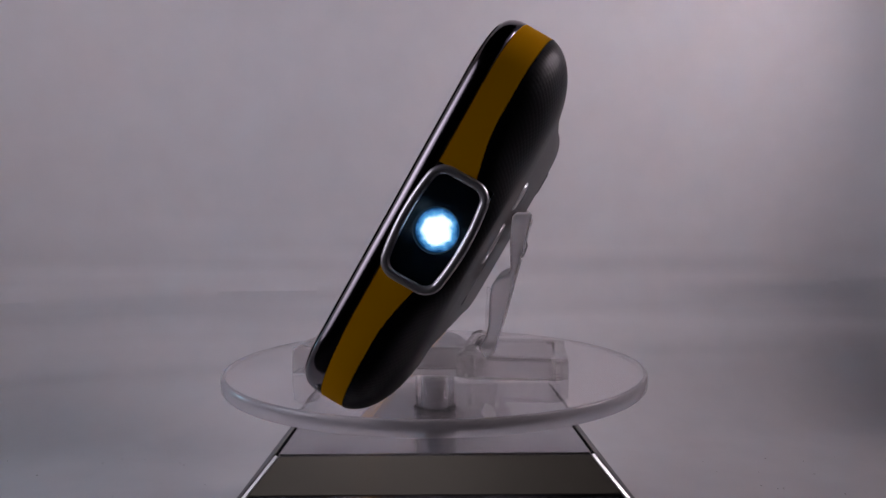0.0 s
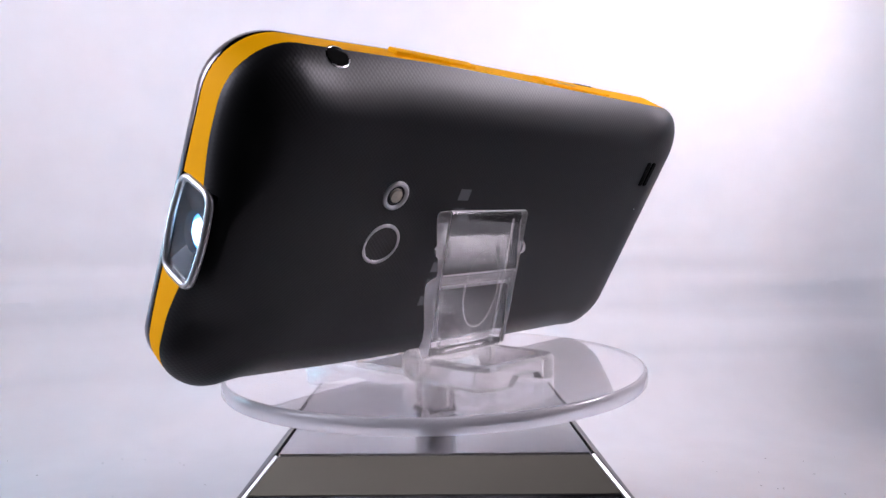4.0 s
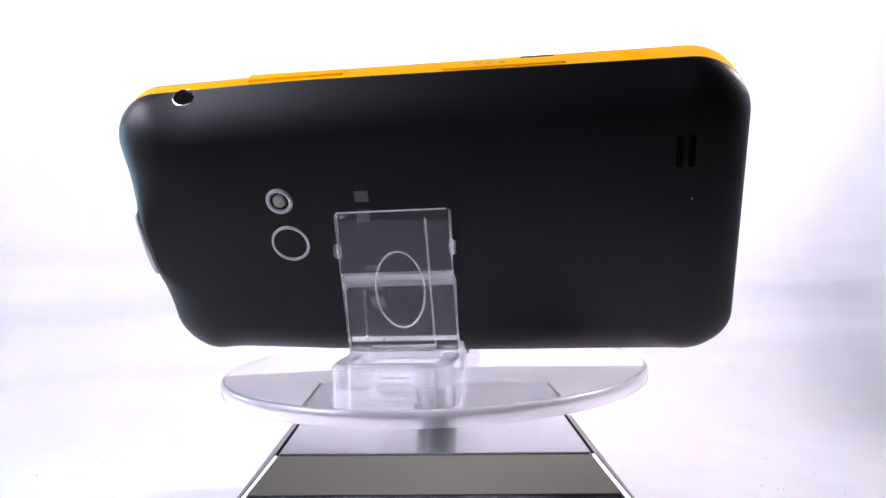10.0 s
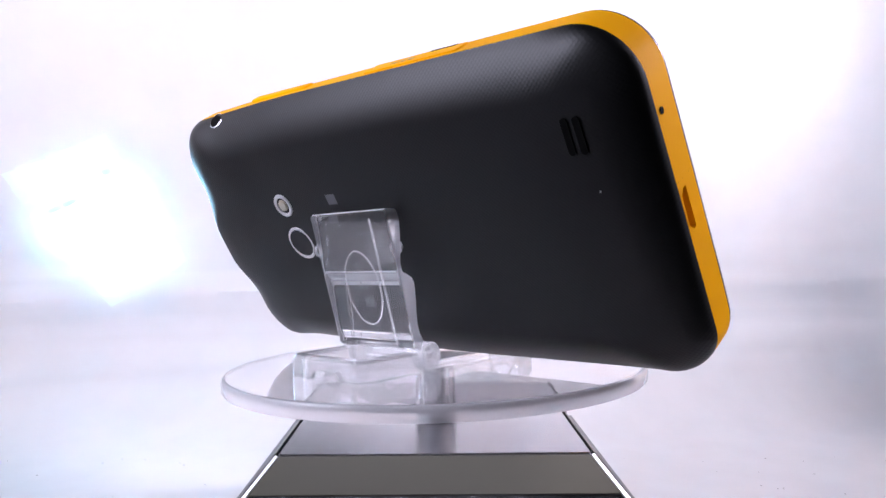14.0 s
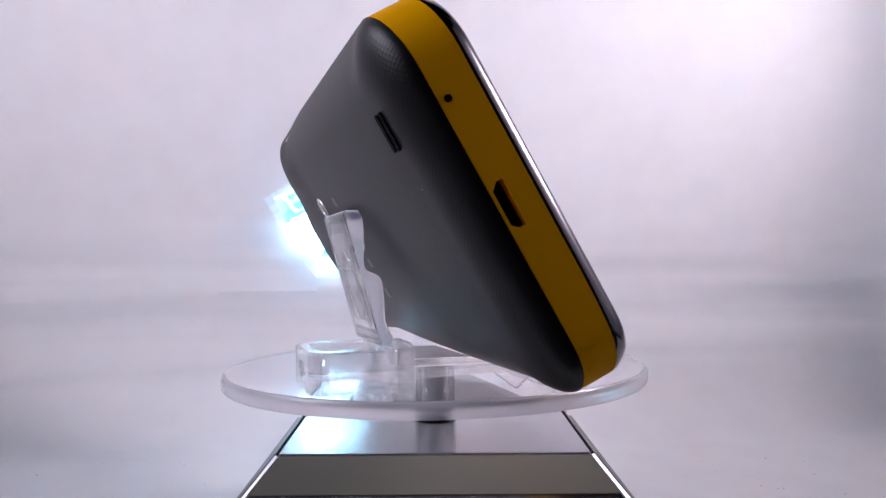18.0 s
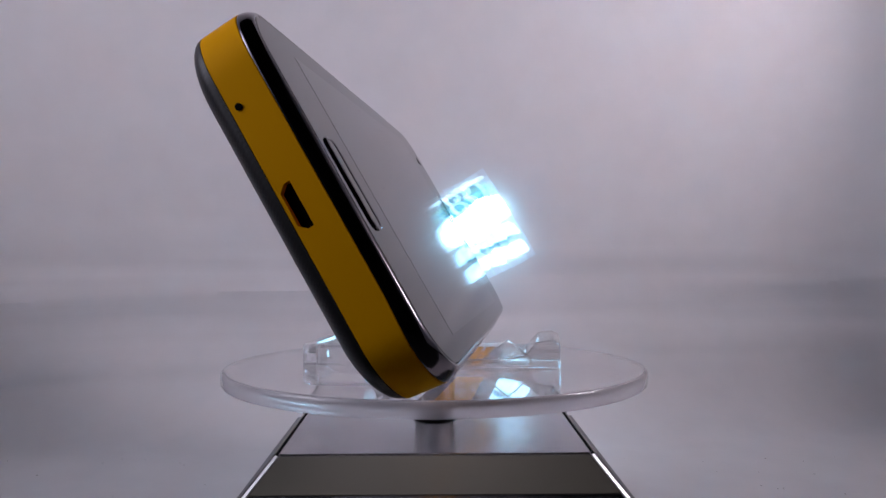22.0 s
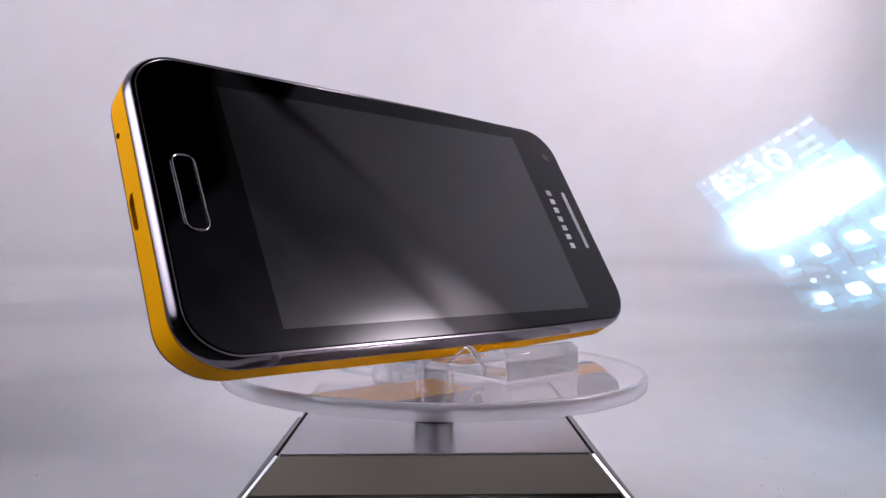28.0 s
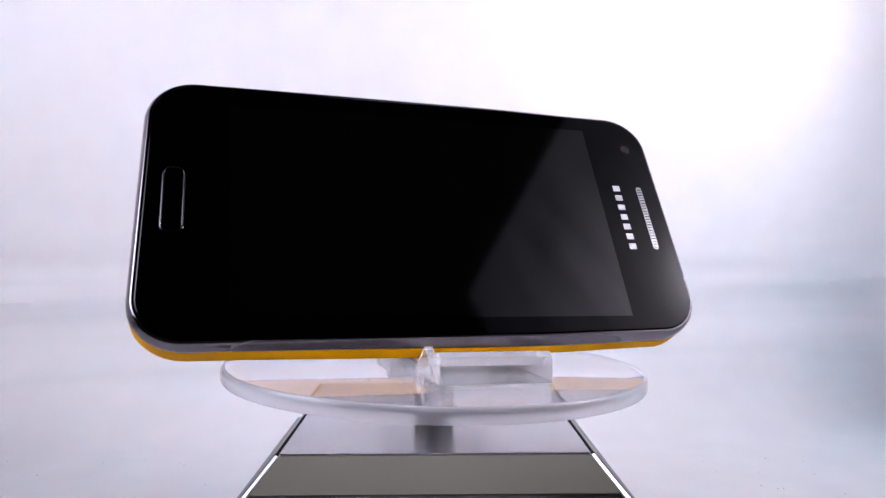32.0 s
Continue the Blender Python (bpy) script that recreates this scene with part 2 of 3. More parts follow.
def extrude_outline(pts, axis, lo, hi, bevel=0.0, seg=2):
    """A prism of a 2D outline along an axis: 'x' takes (y, z), 'y' takes (x, z), 'z' takes (x, y)."""
    put = {"x": lambda a, b, c: (c, a, b), "y": lambda a, b, c: (a, c, b), "z": lambda a, b, c: (a, b, c)}[axis]
    bm = loft([[put(a, b, lo) for a, b in pts], [put(a, b, hi) for a, b in pts]], True, True)
    if bevel:
        bmesh.ops.recalc_face_normals(bm, faces=bm.faces)
        bmesh.ops.bevel(bm, geom=bm.edges, offset=bevel, segments=seg, affect="EDGES", profile=0.5, clamp_overlap=True)
    return bm


def hoop(profile, n=160):
    """A closed ring of revolution about z from a closed (radius, height) outline."""
    rings = [[(r * math.cos(2 * math.pi * i / n), r * math.sin(2 * math.pi * i / n), z) for i in range(n)] for r, z in profile]
    bm = loft(rings + [rings[0]])
    bmesh.ops.remove_doubles(bm, verts=bm.verts, dist=0.0001)
    return bm


def ring_tube(pts, radius, n=8):
    """A closed tube along a closed line of 3D points."""
    m = len(pts)
    bm = bmesh.new()
    rings = []
    mid = sum((Vector(p) for p in pts), Vector()) / m
    for i in range(m):
        t = (Vector(pts[(i + 1) % m]) - Vector(pts[i - 1])).normalized()
        out = (Vector(pts[i]) - mid)
        out = (out - t * out.dot(t)).normalized()
        up = t.cross(out)
        rings.append([bm.verts.new(Vector(pts[i]) + radius * (out * math.cos(2 * math.pi * k / n) + up * math.sin(2 * math.pi * k / n))) for k in range(n)])
    for i in range(m):
        a, b = rings[i], rings[(i + 1) % m]
        for k in range(n):
            bm.faces.new((a[k], a[(k + 1) % n], b[(k + 1) % n], b[k]))
    return bm


def step(a, lo, hi):
    k = max(0.0, min(1.0, (a - lo) / (hi - lo)))
    return k * k * (3 - 2 * k)


def thing(name, label, category, group="", kind=""):
    return tagged(new(name), label, category, group, kind)


# ---------------------------------------------------------------- setting: table sheet, backdrop, room

WALL_X0, WALL_X1 = -330.0, 222.0


def wall_y(x, z):
    """Depth of the hanging backdrop at x and z (z from the lens's height)."""
    y = 125.0 + 0.044 * x + 0.057 * z
    if x < -70:
        y -= 0.0032 * (x + 70) ** 2
    if x > 160:
        y -= 0.022 * (x - 160) ** 2
    return y


def folds(x, z):
    """Creases of the cloth: long flat waves low down, weak ones above."""
    low = math.exp(-((z + 30) / 27.0) ** 2)
    w = noise.noise((x * 0.005, z * 0.07, 1.7)) * 5.2 * low + noise.noise((x * 0.0035 + 4, z * 0.13, 7.1)) * 3.6 * low
    w += noise.noise((x * 0.012 + 2, z * 0.2, 4.4)) * 1.1 * low
    w += noise.noise((x * 0.008, z * 0.010, 3.3)) * 2.2 * min(1.0, max(0.0, (z + 60) / 60))
    w += noise.noise((x * 0.03, z * 0.02, 9.3)) * 0.5 * min(1.0, max(0.0, (z + 30) / 60))
    w += noise.noise((x * 0.014 + 9, z * 0.24, 2.6)) * 0.6 * math.exp(-((z + 22) / 34.0) ** 2)
    d = (z - 18 + (x - 124) * 0.9) / 1.35
    w += 0.45 * math.exp(-(d / 6.5) ** 2) * math.exp(-((x - 130) / 34.0) ** 2)
    return w


def backdrop():
    """One cloth: flat on the table, swept up into the hanging back."""
    cols, top, rad = 420, 400.0, 46.0
    floor_z = -EYE_Z
    bend = radians(90) - math.atan(0.057)            # the sweep ends with the lean of the hanging part
    rise, reach = rad * (1 - math.cos(bend)), rad * math.sin(bend)
    bm = bmesh.new()
    grid = []
    for i in range(cols + 1):
        x = WALL_X0 + (WALL_X1 - WALL_X0) * i / cols
        line = []
        for j in range(60):                          # lying part
            s = j / 60
            y0, y1 = -64.0, wall_y(x, floor_z + rise) - reach
            y = y0 + (y1 - y0) * s
            line.append((x, y, floor_z + 0.35 * noise.noise((x * 0.012, y * 0.02, 0.0)) + 0.22 * noise.noise((x * 0.05, y * 0.07, 5.0)) + 0.07 * noise.noise((x * 0.16, y * 0.2, 8.0))))
        for j in range(41):                          # sweep
            a = bend * j / 40
            z = floor_z + rad * (1 - math.cos(a))
            line.append((x, y1 + rad * math.sin(a) - folds(x, z) * step(j, 0, 16), z))
        for j in range(1, 190):                      # hanging part
            z = floor_z + rise + (top - floor_z - rise) * j / 189
            line.append((x, wall_y(x, z) - folds(x, z), z))
        grid.append([bm.verts.new((p[0], p[1], p[2] + EYE_Z)) for p in line])
    for a, b in zip(grid, grid[1:]):
        for j in range(len(a) - 1):
            bm.faces.new((a[j], b[j], b[j + 1], a[j + 1]))
    ob = new("backdrop", mesh_of("backdrop", bm, FABRIC))
    return tagged(ob, "white cloth backdrop with soft horizontal creases, sweeping up from the table", "backdrop", kind="structure")


backdrop()


def slab(name, label, category, dims, mat):
    return tagged(new(name, mesh_of(name, box(*dims), mat, False)), label, category, kind="structure")


slab("table", "dark table top under the white cloth", "table", (-700, 700, -900, 500, -20, -1), TABLE)
slab("ceiling", "dark ceiling of the room", "ceiling", (-720, 720, -920, 520, 900, 920), TABLE)


def tent_side():
    """The tent's side cloth, hanging in soft upright gathers."""
    rows = []
    for i in range(131):
        y = -280 + 345 * i / 130
        line = []
        for j in range(41):
            z = (EYE_Z + 510) * j / 40
            w = 5.0 * math.sin(y * 0.13 + 1.5 * noise.noise((y * 0.02, z * 0.006, 2.0))) + 9 * noise.noise((y * 0.012, z * 0.01, 6.0))
            calm = max(0.0, min(1.0, (y + 280) / 110)) * max(0.0, min(1.0, (EYE_Z + 510 - z) / 120))
            line.append((330 - 109 * step(y, 0, 65) + w * calm, y, z))
        rows.append(line)
    bm = bmesh.new()
    for off in (0.0, 1.2):
        grid = [[bm.verts.new((p[0] + off, p[1], p[2])) for p in line] for line in rows]
        for a, b in zip(grid, grid[1:]):
            for j in range(40):
                bm.faces.new((a[j], b[j], b[j + 1], a[j + 1]))
    me = mesh_of("tent_side", bm, FABRIC)
    for f in me.polygons:
        f.use_smooth = True
    return tagged(new("tent_side", me), "white gathered cloth side of the photo tent", "tent side", kind="structure")


tent_side()
slab("wall_back", "dark room wall behind the photo tent", "wall", (-700, 700, 500, 520, -1, 900), TABLE)
slab("wall_front", "dark room wall behind the camera", "wall", (-700, 700, -920, -900, -1, 900), TABLE)
slab("wall_left", "dark room wall beside the photo tent", "wall", (-720, -700, -900, 500, -1, 900), TABLE)
slab("wall_right", "dark room wall beside the photo tent", "wall", (700, 720, -900, 500, -1, 900), TABLE)

# ---------------------------------------------------------------- the turntable's base

PLATE_Z = EYE_Z - 39.7


def turntable_base():
    base = thing("turntable", "square silver turntable with sloping dark glossy sides on white cloth", "turntable")
    t, y0, lo = 28.9, 26.6, PLATE_Z
    slope, drop = 0.82, 7.2

    def ring(h, grow=0.0):
        w, d = t + slope * h + grow, y0 + slope * h + grow
        return [(-w, -d, lo - h), (w, -d, lo - h), (w, d, lo - h), (-w, d, lo - h)]
    part("body", loft([ring(0.6, 0.0), ring(drop), ring(drop + 0.8, 0.3)], True, True), SATIN, base, "satin silver sloping body", smooth=False)
    skirt = loft([[(x * 1.02, y * 1.02, z) for x, y, z in ring(drop + 0.8, 0.3)], [(x * 1.02, y * 1.02, 1.0) for x, y, z in ring(drop + 0.8, 3.0)]], True, True)
    part("skirt", skirt, EDGE, base, "dark lower skirt", smooth=False)
    part("top_plate", box(-t, t, -y0, y0, lo - 0.6, lo, 0.2), SATIN, base, "satin silver top plate")
    # a dark panel let into each sloping side
    for name, q in (("front_panel", 0), ("side_panel", 1), ("back_panel", 2), ("side_panel", 3)):
        r = Matrix.Rotation(radians(90 * q), 3, "Z")
        w, d = (t, y0) if q % 2 == 0 else (y0, t)
        bm = bmesh.new()
        vs = []
        for lift in (0.05, 0.35):
            o = Vector((0, -0.77, 0.63)) * lift
            quad = [(-w + 0.35, -d - slope * 0.5, lo - 0.5), (w - 0.35, -d - slope * 0.5, lo - 0.5), (w + slope * 6.0 - 0.75, -d - slope * 6.0, lo - 6.0), (-w - slope * 6.0 + 0.75, -d - slope * 6.0, lo - 6.0)]
            vs.append([bm.verts.new(r @ (Vector(p) + o)) for p in quad])
        bm.faces.new(vs[0])
        bm.faces.new(vs[1])
        for i in range(4):
            k = (i + 1) % 4
            bm.faces.new((vs[0][i], vs[0][k], vs[1][k], vs[1][i]))
        part(name, bm, PANEL, base, "dark olive glossy sloping panel", smooth=False)
    # a bright strip down each mitre, with a dark groove beside it on the flank
    for sx in (-1, 1):
        for sy in (-1, 1):
            def mitre(h, dx, dy, up):
                return (sx * (t + slope * h + dx), sy * (y0 + slope * h + dy), lo - h + up)
            along = Vector((sx * slope, sy * slope, -1)).normalized()
            face = Vector((sx * 0.36, sy * 0.64, 0.66))
            face = (face - along * face.dot(along)).normalized()
            wide = face.cross(along)
            strip = [[Vector(mitre(h, -0.12, 0.0, 0.05)) + wide * a + face * b for a, b in ((-0.46, -0.3), (-0.46, 0.22), (0.46, 0.22), (0.46, -0.3))] for h in (0.35, 6.9)]
            part("corner_strip", loft(strip, True, True), STRIP, base, "bright corner strip", smooth=False)
            groove = [[mitre(h, 0.24, -0.35, 0.0), mitre(h, 0.3, -0.35, 0.3), mitre(h, 0.3, 0.05, 0.3), mitre(h, 0.3, 0.1, 0.0)] for h in (0.3, 6.95)]
            part("corner_groove", loft(groove, True, True), HOLE, base, smooth=False)
    for sx in (-1, 1):
        part("plate_groove", box(sx * (t + 0.25) - 0.22, sx * (t + 0.25) + 0.22, -y0, y0, lo - 0.5, lo + 0.05), HOLE, base, "dark line beside the top plate", smooth=False)
    # black ring that draws the shaded gap between hub and plate
    part("hub_shadow_ring", lathe([(4.7, lo + 0.02), (4.7, lo + 0.35), (4.0, lo + 0.4), (4.0, lo + 0.02)], 48), HOLE, base, "dark ring standing in for the shadow gap under the hub")
    part("spindle", lathe([(2.5, lo - 0.5), (2.5, DISC_TOP - 0.5), (2.2, DISC_TOP - 0.2)], 40), SPINDLE, base, "short grey metal spindle")
    return base


turntable_base()

# ---------------------------------------------------------------- the turning disc


def turntable_disc():
    disc = thing("turntable_disc", "round clear acrylic disc of the turntable, slightly tilted", "turntable disc")
    h, r, bore = 3.05, 45.25, 2.9
    prof = [(bore, -h), (bore, 0.0), (r - 1.0, 0), (r - 0.9, 0), (r - 0.35, -0.12), (r - 0.05, -0.5), (r, -1.1), (r - 0.05, -h + 0.5), (r - 0.35, -h + 0.12), (r - 0.9, -h)]
    p = part("plate", hoop(prof), DISC_ACRYLIC, disc, "clear plate with a frosted pale edge")
    p.data.materials.append(FROST)
    for f in p.data.polygons:
        if (f.center.x ** 2 + f.center.y ** 2) ** 0.5 > (r - 0.92) * MM:
            f.material_index = 1
    p.visible_shadow = False
    hub = part("hub", hoop([(2.9, -h - 0.03), (4.35, -h - 0.03), (4.35, -h - 8.0), (4.1, -h - 8.4), (3.2, -h - 8.4), (2.9, -h - 8.0)], 48), STAND_ACRYLIC, disc, "clear round hub under the disc")
    hub.visible_shadow = False
    return disc


DISC = turntable_disc()

# ---------------------------------------------------------------- the clear easel


def easel():
    """Built on the disc's top, z = 0; +y is behind the phone."""
    st = thing("phone_easel", "clear moulded acrylic easel stand, propping the phone", "phone stand")
    cx, hw = 4.0, 11.3
    made = []
    # loop-shaped foot
    outer = [(cx + a, 17.4 + b) for a, b in round_rect(hw + 0.3, 11.3, 4.0, 8, 8, 6)]
    inner = [(cx + a, 17.6 + b) for a, b in round_rect(hw - 3.0, 8.0, 1.5, 8, 8, 6)]
    rings = []
    for pts, z in ((outer, 0.05), (outer, 3.8), ([(cx + (a - cx) * 0.95, 18 + (b - 18) * 0.95) for a, b in outer], 4.4),
                   ([(cx + (a - cx) * 1.05, 17 + (b - 17) * 1.05) for a, b in inner], 4.4), (inner, 3.9), (inner, 0.05)):
        rings.append([(a, b, 1.9 if z < 0.1 and b > 22 and abs(a - cx + 1) < 3.4 else z) for a, b in pts])
    bm = loft(rings + [rings[0]])
    bmesh.ops.remove_doubles(bm, verts=bm.verts, dist=0.001)
    made.append(part("foot", bm, FOOT_ACRYLIC, st, "clear loop-shaped foot"))
    # upright: a plate with a step, leaning back
    prof = [(12.2, 4.4), (14.0, 5.2), (21.4, 32.4), (20.9, 33.1), (18.2, 33.1), (17.4, 32.2), (17.1, 29.0), (17.2, 22.0), (16.7, 20.7),
            (15.2, 20.1), (14.1, 19.5), (13.4, 18.4), (13.1, 15.6), (12.9, 10.5), (12.3, 8.3), (11.2, 6.6)]

    def back_y(z):
        return 14.0 + (z - 5.2) * 0.272
    made.append(part("upright", extrude_outline(prof, "x", cx - hw, cx + hw, 0.45), STAND_ACRYLIC, st, "clear leaning upright with a step"))
    up = made[-1].data
    up.materials.append(FROST_AND_GLEAM)
    for f in up.polygons:
        # milky faces on the step imitate the bright band its slope refracts
        on_step = 18.2 * MM < f.center.z < 21.3 * MM and f.center.y < 17.1 * MM
        if abs(f.normal.x) > 0.6 or on_step or (f.normal.z > 0.5 and f.area > 1e-6):
            f.material_index = 1
    rib = [(13.0, 7.0), (13.4, 18.0), (12.7, 18.0), (12.3, 7.0)]
    made.append(part("rib", extrude_outline([(y - 0.4, z) for y, z in rib], "x", cx + hw - 3.9, cx + hw - 3.4), STAND_ACRYLIC, st))
    line = [(back_y(z) + o, z) for z, o in ((6.0, -0.1), (31.3, -0.1), (31.3, 0.25), (6.0, 0.25))]
    made.append(part("mould_line", extrude_outline(line, "x", cx - 6.9, cx - 6.5), FOOT_ACRYLIC, st, "thin raised mould line"))
    # moulded oval mark on the back face
    pts = []
    for k in range(48):
        a = 2 * math.pi * k / 48
        z = 17.4 + 7.6 * math.sin(a)
        pts.append((cx - 0.6 + 4.9 * math.cos(a), back_y(z) + 0.08, z))
    made.append(part("oval_mark", ring_tube(pts, 0.2, 6), FOOT_ACRYLIC, st, "thin raised oval line"))
    for sx in (-1, 1):
        ear = lathe([(0.01, -0.6), (1.3, -0.6), (1.6, 0), (1.3, 0.6), (0.01, 0.6)], 24)
        bmesh.ops.rotate(ear, verts=ear.verts, matrix=Matrix.Rotation(radians(90), 3, "Y"))
        bmesh.ops.translate(ear, verts=ear.verts, vec=(cx + sx * (hw + 0.1), 18.6, 25.5))
        made.append(part("lug", ear, STAND_ACRYLIC, st))
        knuckle = lathe([(0.01, -2.6), (1.5, -2.6), (1.65, -2.4), (2.6, -2.4), (3.0, -2.0), (3.0, 2.0), (2.6, 2.4), (1.65, 2.4), (1.5, 2.6), (0.01, 2.6)], 32)
        bmesh.ops.rotate(knuckle, verts=knuckle.verts, matrix=Matrix.Rotation(radians(90), 3, "Y"))
        bmesh.ops.translate(knuckle, verts=knuckle.verts, vec=(cx + sx * (hw - 1.8), 9.6, 3.2))
        made.append(part("hinge_knuckle", knuckle, FOOT_ACRYLIC, st, "round clear hinge knuckle"))
    bar = [(9.2, 5.4), (10.4, 5.9), (12.6, 6.2), (13.6, 5.4), (12.8, 4.5), (9.4, 4.4)]
    made.append(part("hinge_bar", extrude_outline(bar, "x", cx - hw + 4.6, cx + hw - 4.6, 0.25), STAND_ACRYLIC, st, "clear hinge bar below the upright"))
    rnd = random.Random(11)
    for _ in range(22):
        z = rnd.uniform(5, 31)
        r = rnd.uniform(0.1, 0.26)
        drop = bmesh.new()
        bmesh.ops.create_icosphere(drop, subdivisions=2, radius=r)
        bmesh.ops.translate(drop, verts=drop.verts, vec=(cx + rnd.uniform(-9.5, 9.5), back_y(z) + 0.03, z))
        made.append(part("moulding_pip", drop, STAND_ACRYLIC, st))
    # arm under the phone and its upturned lip
    arm = [(8.0, 0.4), (8.0, 2.2), (-10.0, 1.9), (-17.0, 2.2), (-20.0, 2.8), (-22.4, 5.6), (-25.6, 6.1), (-27.2, 5.2), (-27.4, 0.1), (-8.0, 0.1)]
    made.append(part("arm_with_lip", extrude_outline(arm, "x", cx - hw, cx + hw, 0.3), FOOT_ACRYLIC, st, "clear arm with an upturned lip"))
    wing = [(-11.0, 1.9), (-14.0, 4.2), (-16.4, 6.0), (-17.8, 5.0), (-19.4, 3.4), (-21.4, 2.2), (-21.0, 0.4), (-11.0, 0.4)]
    made.append(part("wing", extrude_outline(wing, "x", cx - hw, cx - hw + 1.8, 0.25), STAND_ACRYLIC, st, "curved clear wing beside the lip"))
    for ob in made:
        ob.visible_shadow = False
    return st


EASEL = easel()

# ---------------------------------------------------------------- the phone (x to the projector end, y up its width, z out of the screen)

HX, HY, RC = 61.6, 32.1, 10.5
CX, CY = 0.4, 0.45                # middle of the body from the middle of the display
OUT = {}
PORT_W = 3 * 2 * (HY - RC) / 26   # half-width of the field round the charging port


def pinch(x, b):
    """The phone narrows a little towards the projector end; b runs from its middle line."""
    k = max(0.0, min(1.0, (x - 15) / 47))
    c = max(0.0, min(1.0, (-x - 36) / 24))
    skew = c * c * (0.5 * b / 32 - 0.45)
    return (x + skew, CY + b * (1 - 0.032 * k * k * (3 - 2 * k)))


def outline(d):
    if d not in OUT:
        OUT[d] = [pinch(CX + a, b) for a, b in round_rect(HX - d, HY - d, max(RC - d, 0.8))]
    return OUT[d]


def near_projector(x, y):
    """1 at the middle of the projector end, 0 away from it."""
    return step(x, 34, 46) * (1 - step(abs(y - 0.1), 4.0, 17.0))


def seam_z(x, y):
    """Height of the joint between the coloured band and the back cover round the phone."""
    along = step(-x, -58, 58)
    z = -1.25 - 0.85 * along
    return z - 2.0 * near_projector(x, y)


def lift(x):
    """The front rim stands a little lower at the projector end."""
    return -1.0 + 1.05 * step(-x, -60, 60)


def band_top(x, y):
    """Height of the joint between the coloured band and the rim, lower along the bottom side."""
    return 2.95 + 1.45 * step(-x, -60, 60) - 0.6 * step(-y, 14, 30)


def taper(x, z, y=-31.0):
    """Both ends lean in towards the back, the projector end more so at its upper corner."""
    deep = max(0.0, 4.4 - z)
    upper = max(0.0, min(1.0, (y + 31) / 62))
    fore = max(0.0, min(1.0, z / 5))
    x -= step(x, 34, 60) * (0.7 * upper + (0.6 - 1.0 * upper) * fore)
    return x - 0.11 * step(x, 42, 60) * deep + 0.015 * step(-x, 42, 60) * deep


def tuck(x, y, z):
    """The lower long side leans in towards the back, away from the projector."""
    return y + 0.11 * max(0.0, 4.4 - z) * step(-y, 18, 30) * step(-x, 0, 50)


def spread(x, y, z):
    """The front rim stands out a little over the band at the projector end."""
    k = step(x, 34, 58) * step(z, 2.5, 5.0)
    upper = max(0.0, min(1.0, (y + 31) / 62))
    return x + k * (0.65 - 0.5 * upper), y + 0.18 * k * (y - CY) / 31


def hump(x):
    """The back swells a little towards the projector."""
    return 0.85 * step(x, 31, 46)


def shell_point(i, a):
    """Point i round the back cover at the fraction a from the seam to the flat back."""
    x, y = outline(0)[i]
    side = step(abs(y - CY), 24, 31) * (1 - step(abs(x), 44, 57))
    k = near_projector(x, y)
    deep = 10.0 - 7.5 * k
    z0 = seam_z(x, y)
    round_d = 1 - math.cos(a * math.pi / 2)
    flat_d = (1 - (1 - a) ** 1.5) * (0.55 + 0.45 * a)
    d = deep * (round_d + (flat_d - round_d) * side)
    z = z0 + (-6.6 - z0) * math.sin(a * math.pi / 2)
    p = round_rect(HX - d, HY - d, max(RC - 0.6 * d, 1.2))[i]
    x, y = pinch(CX + p[0], p[1])
    z -= hump(x) * a
    return (taper(x, z, y), tuck(x, y, max(z, -3.0)), z)


def open_end(bm):
    """Cuts the opening for the projector into a skin."""
    gone = []
    for f in bm.faces:
        c = f.calc_center_median()
        if c.x > 57 and abs(c.y - 0.1) < 7.9 and -5.3 < c.z < 3.1:
            gone.append(f)
    bmesh.ops.delete(bm, geom=gone, context="FACES")
    return bm


def wrap(name, rows, mat, ph, label=""):
    """A skin round the phone from (inset, z) rows; z may be a function of the place."""
    n = len(outline(0))
    rings = []
    for d, z in rows:
        ring = []
        for i in range(n):
            p, q = outline(d)[i], outline(0)[i]
            h = z(*q) if callable(z) else z
            a, b = spread(taper(p[0], h, p[1]), tuck(p[0], p[1], h), h)
            ring.append((a, b, h))
        rings.append(ring)
    bm = open_end(loft(rings))
    if name == "side_band":                          # room for the charging port
        gone = [f for f in bm.faces if f.calc_center_median().x < -57 and abs(f.calc_center_median().y - CY) < PORT_W
                and seam_z(-62, 0) + 0.1 < f.calc_center_median().z < band_top(-62, 0)]
        bmesh.ops.delete(bm, geom=gone, context="FACES")
    return part(name, bm, mat, ph, label)


def stroke(bars, z0, z1):
    """Flat bars (x0, x1, y0, y1) as one raised print."""
    bm = bmesh.new()
    for x0, x1, y0, y1 in bars:
        b = bmesh.ops.create_cube(bm, size=1)
        for v in b["verts"]:
            v.co = ((x0 + x1) / 2 + v.co.x * (x1 - x0), (y0 + y1) / 2 + v.co.y * (y1 - y0), (z0 + z1) / 2 + v.co.z * (z1 - z0))
    return bm


def pill(hx, hy, r, z0, z1, cx, cy, n=8):
    pts = round_rect(hx, hy, r, 2, 2, n)
    return loft([[(cx + a, cy + b, z) for a, b in pts] for z in (z0, z1)], True, True)


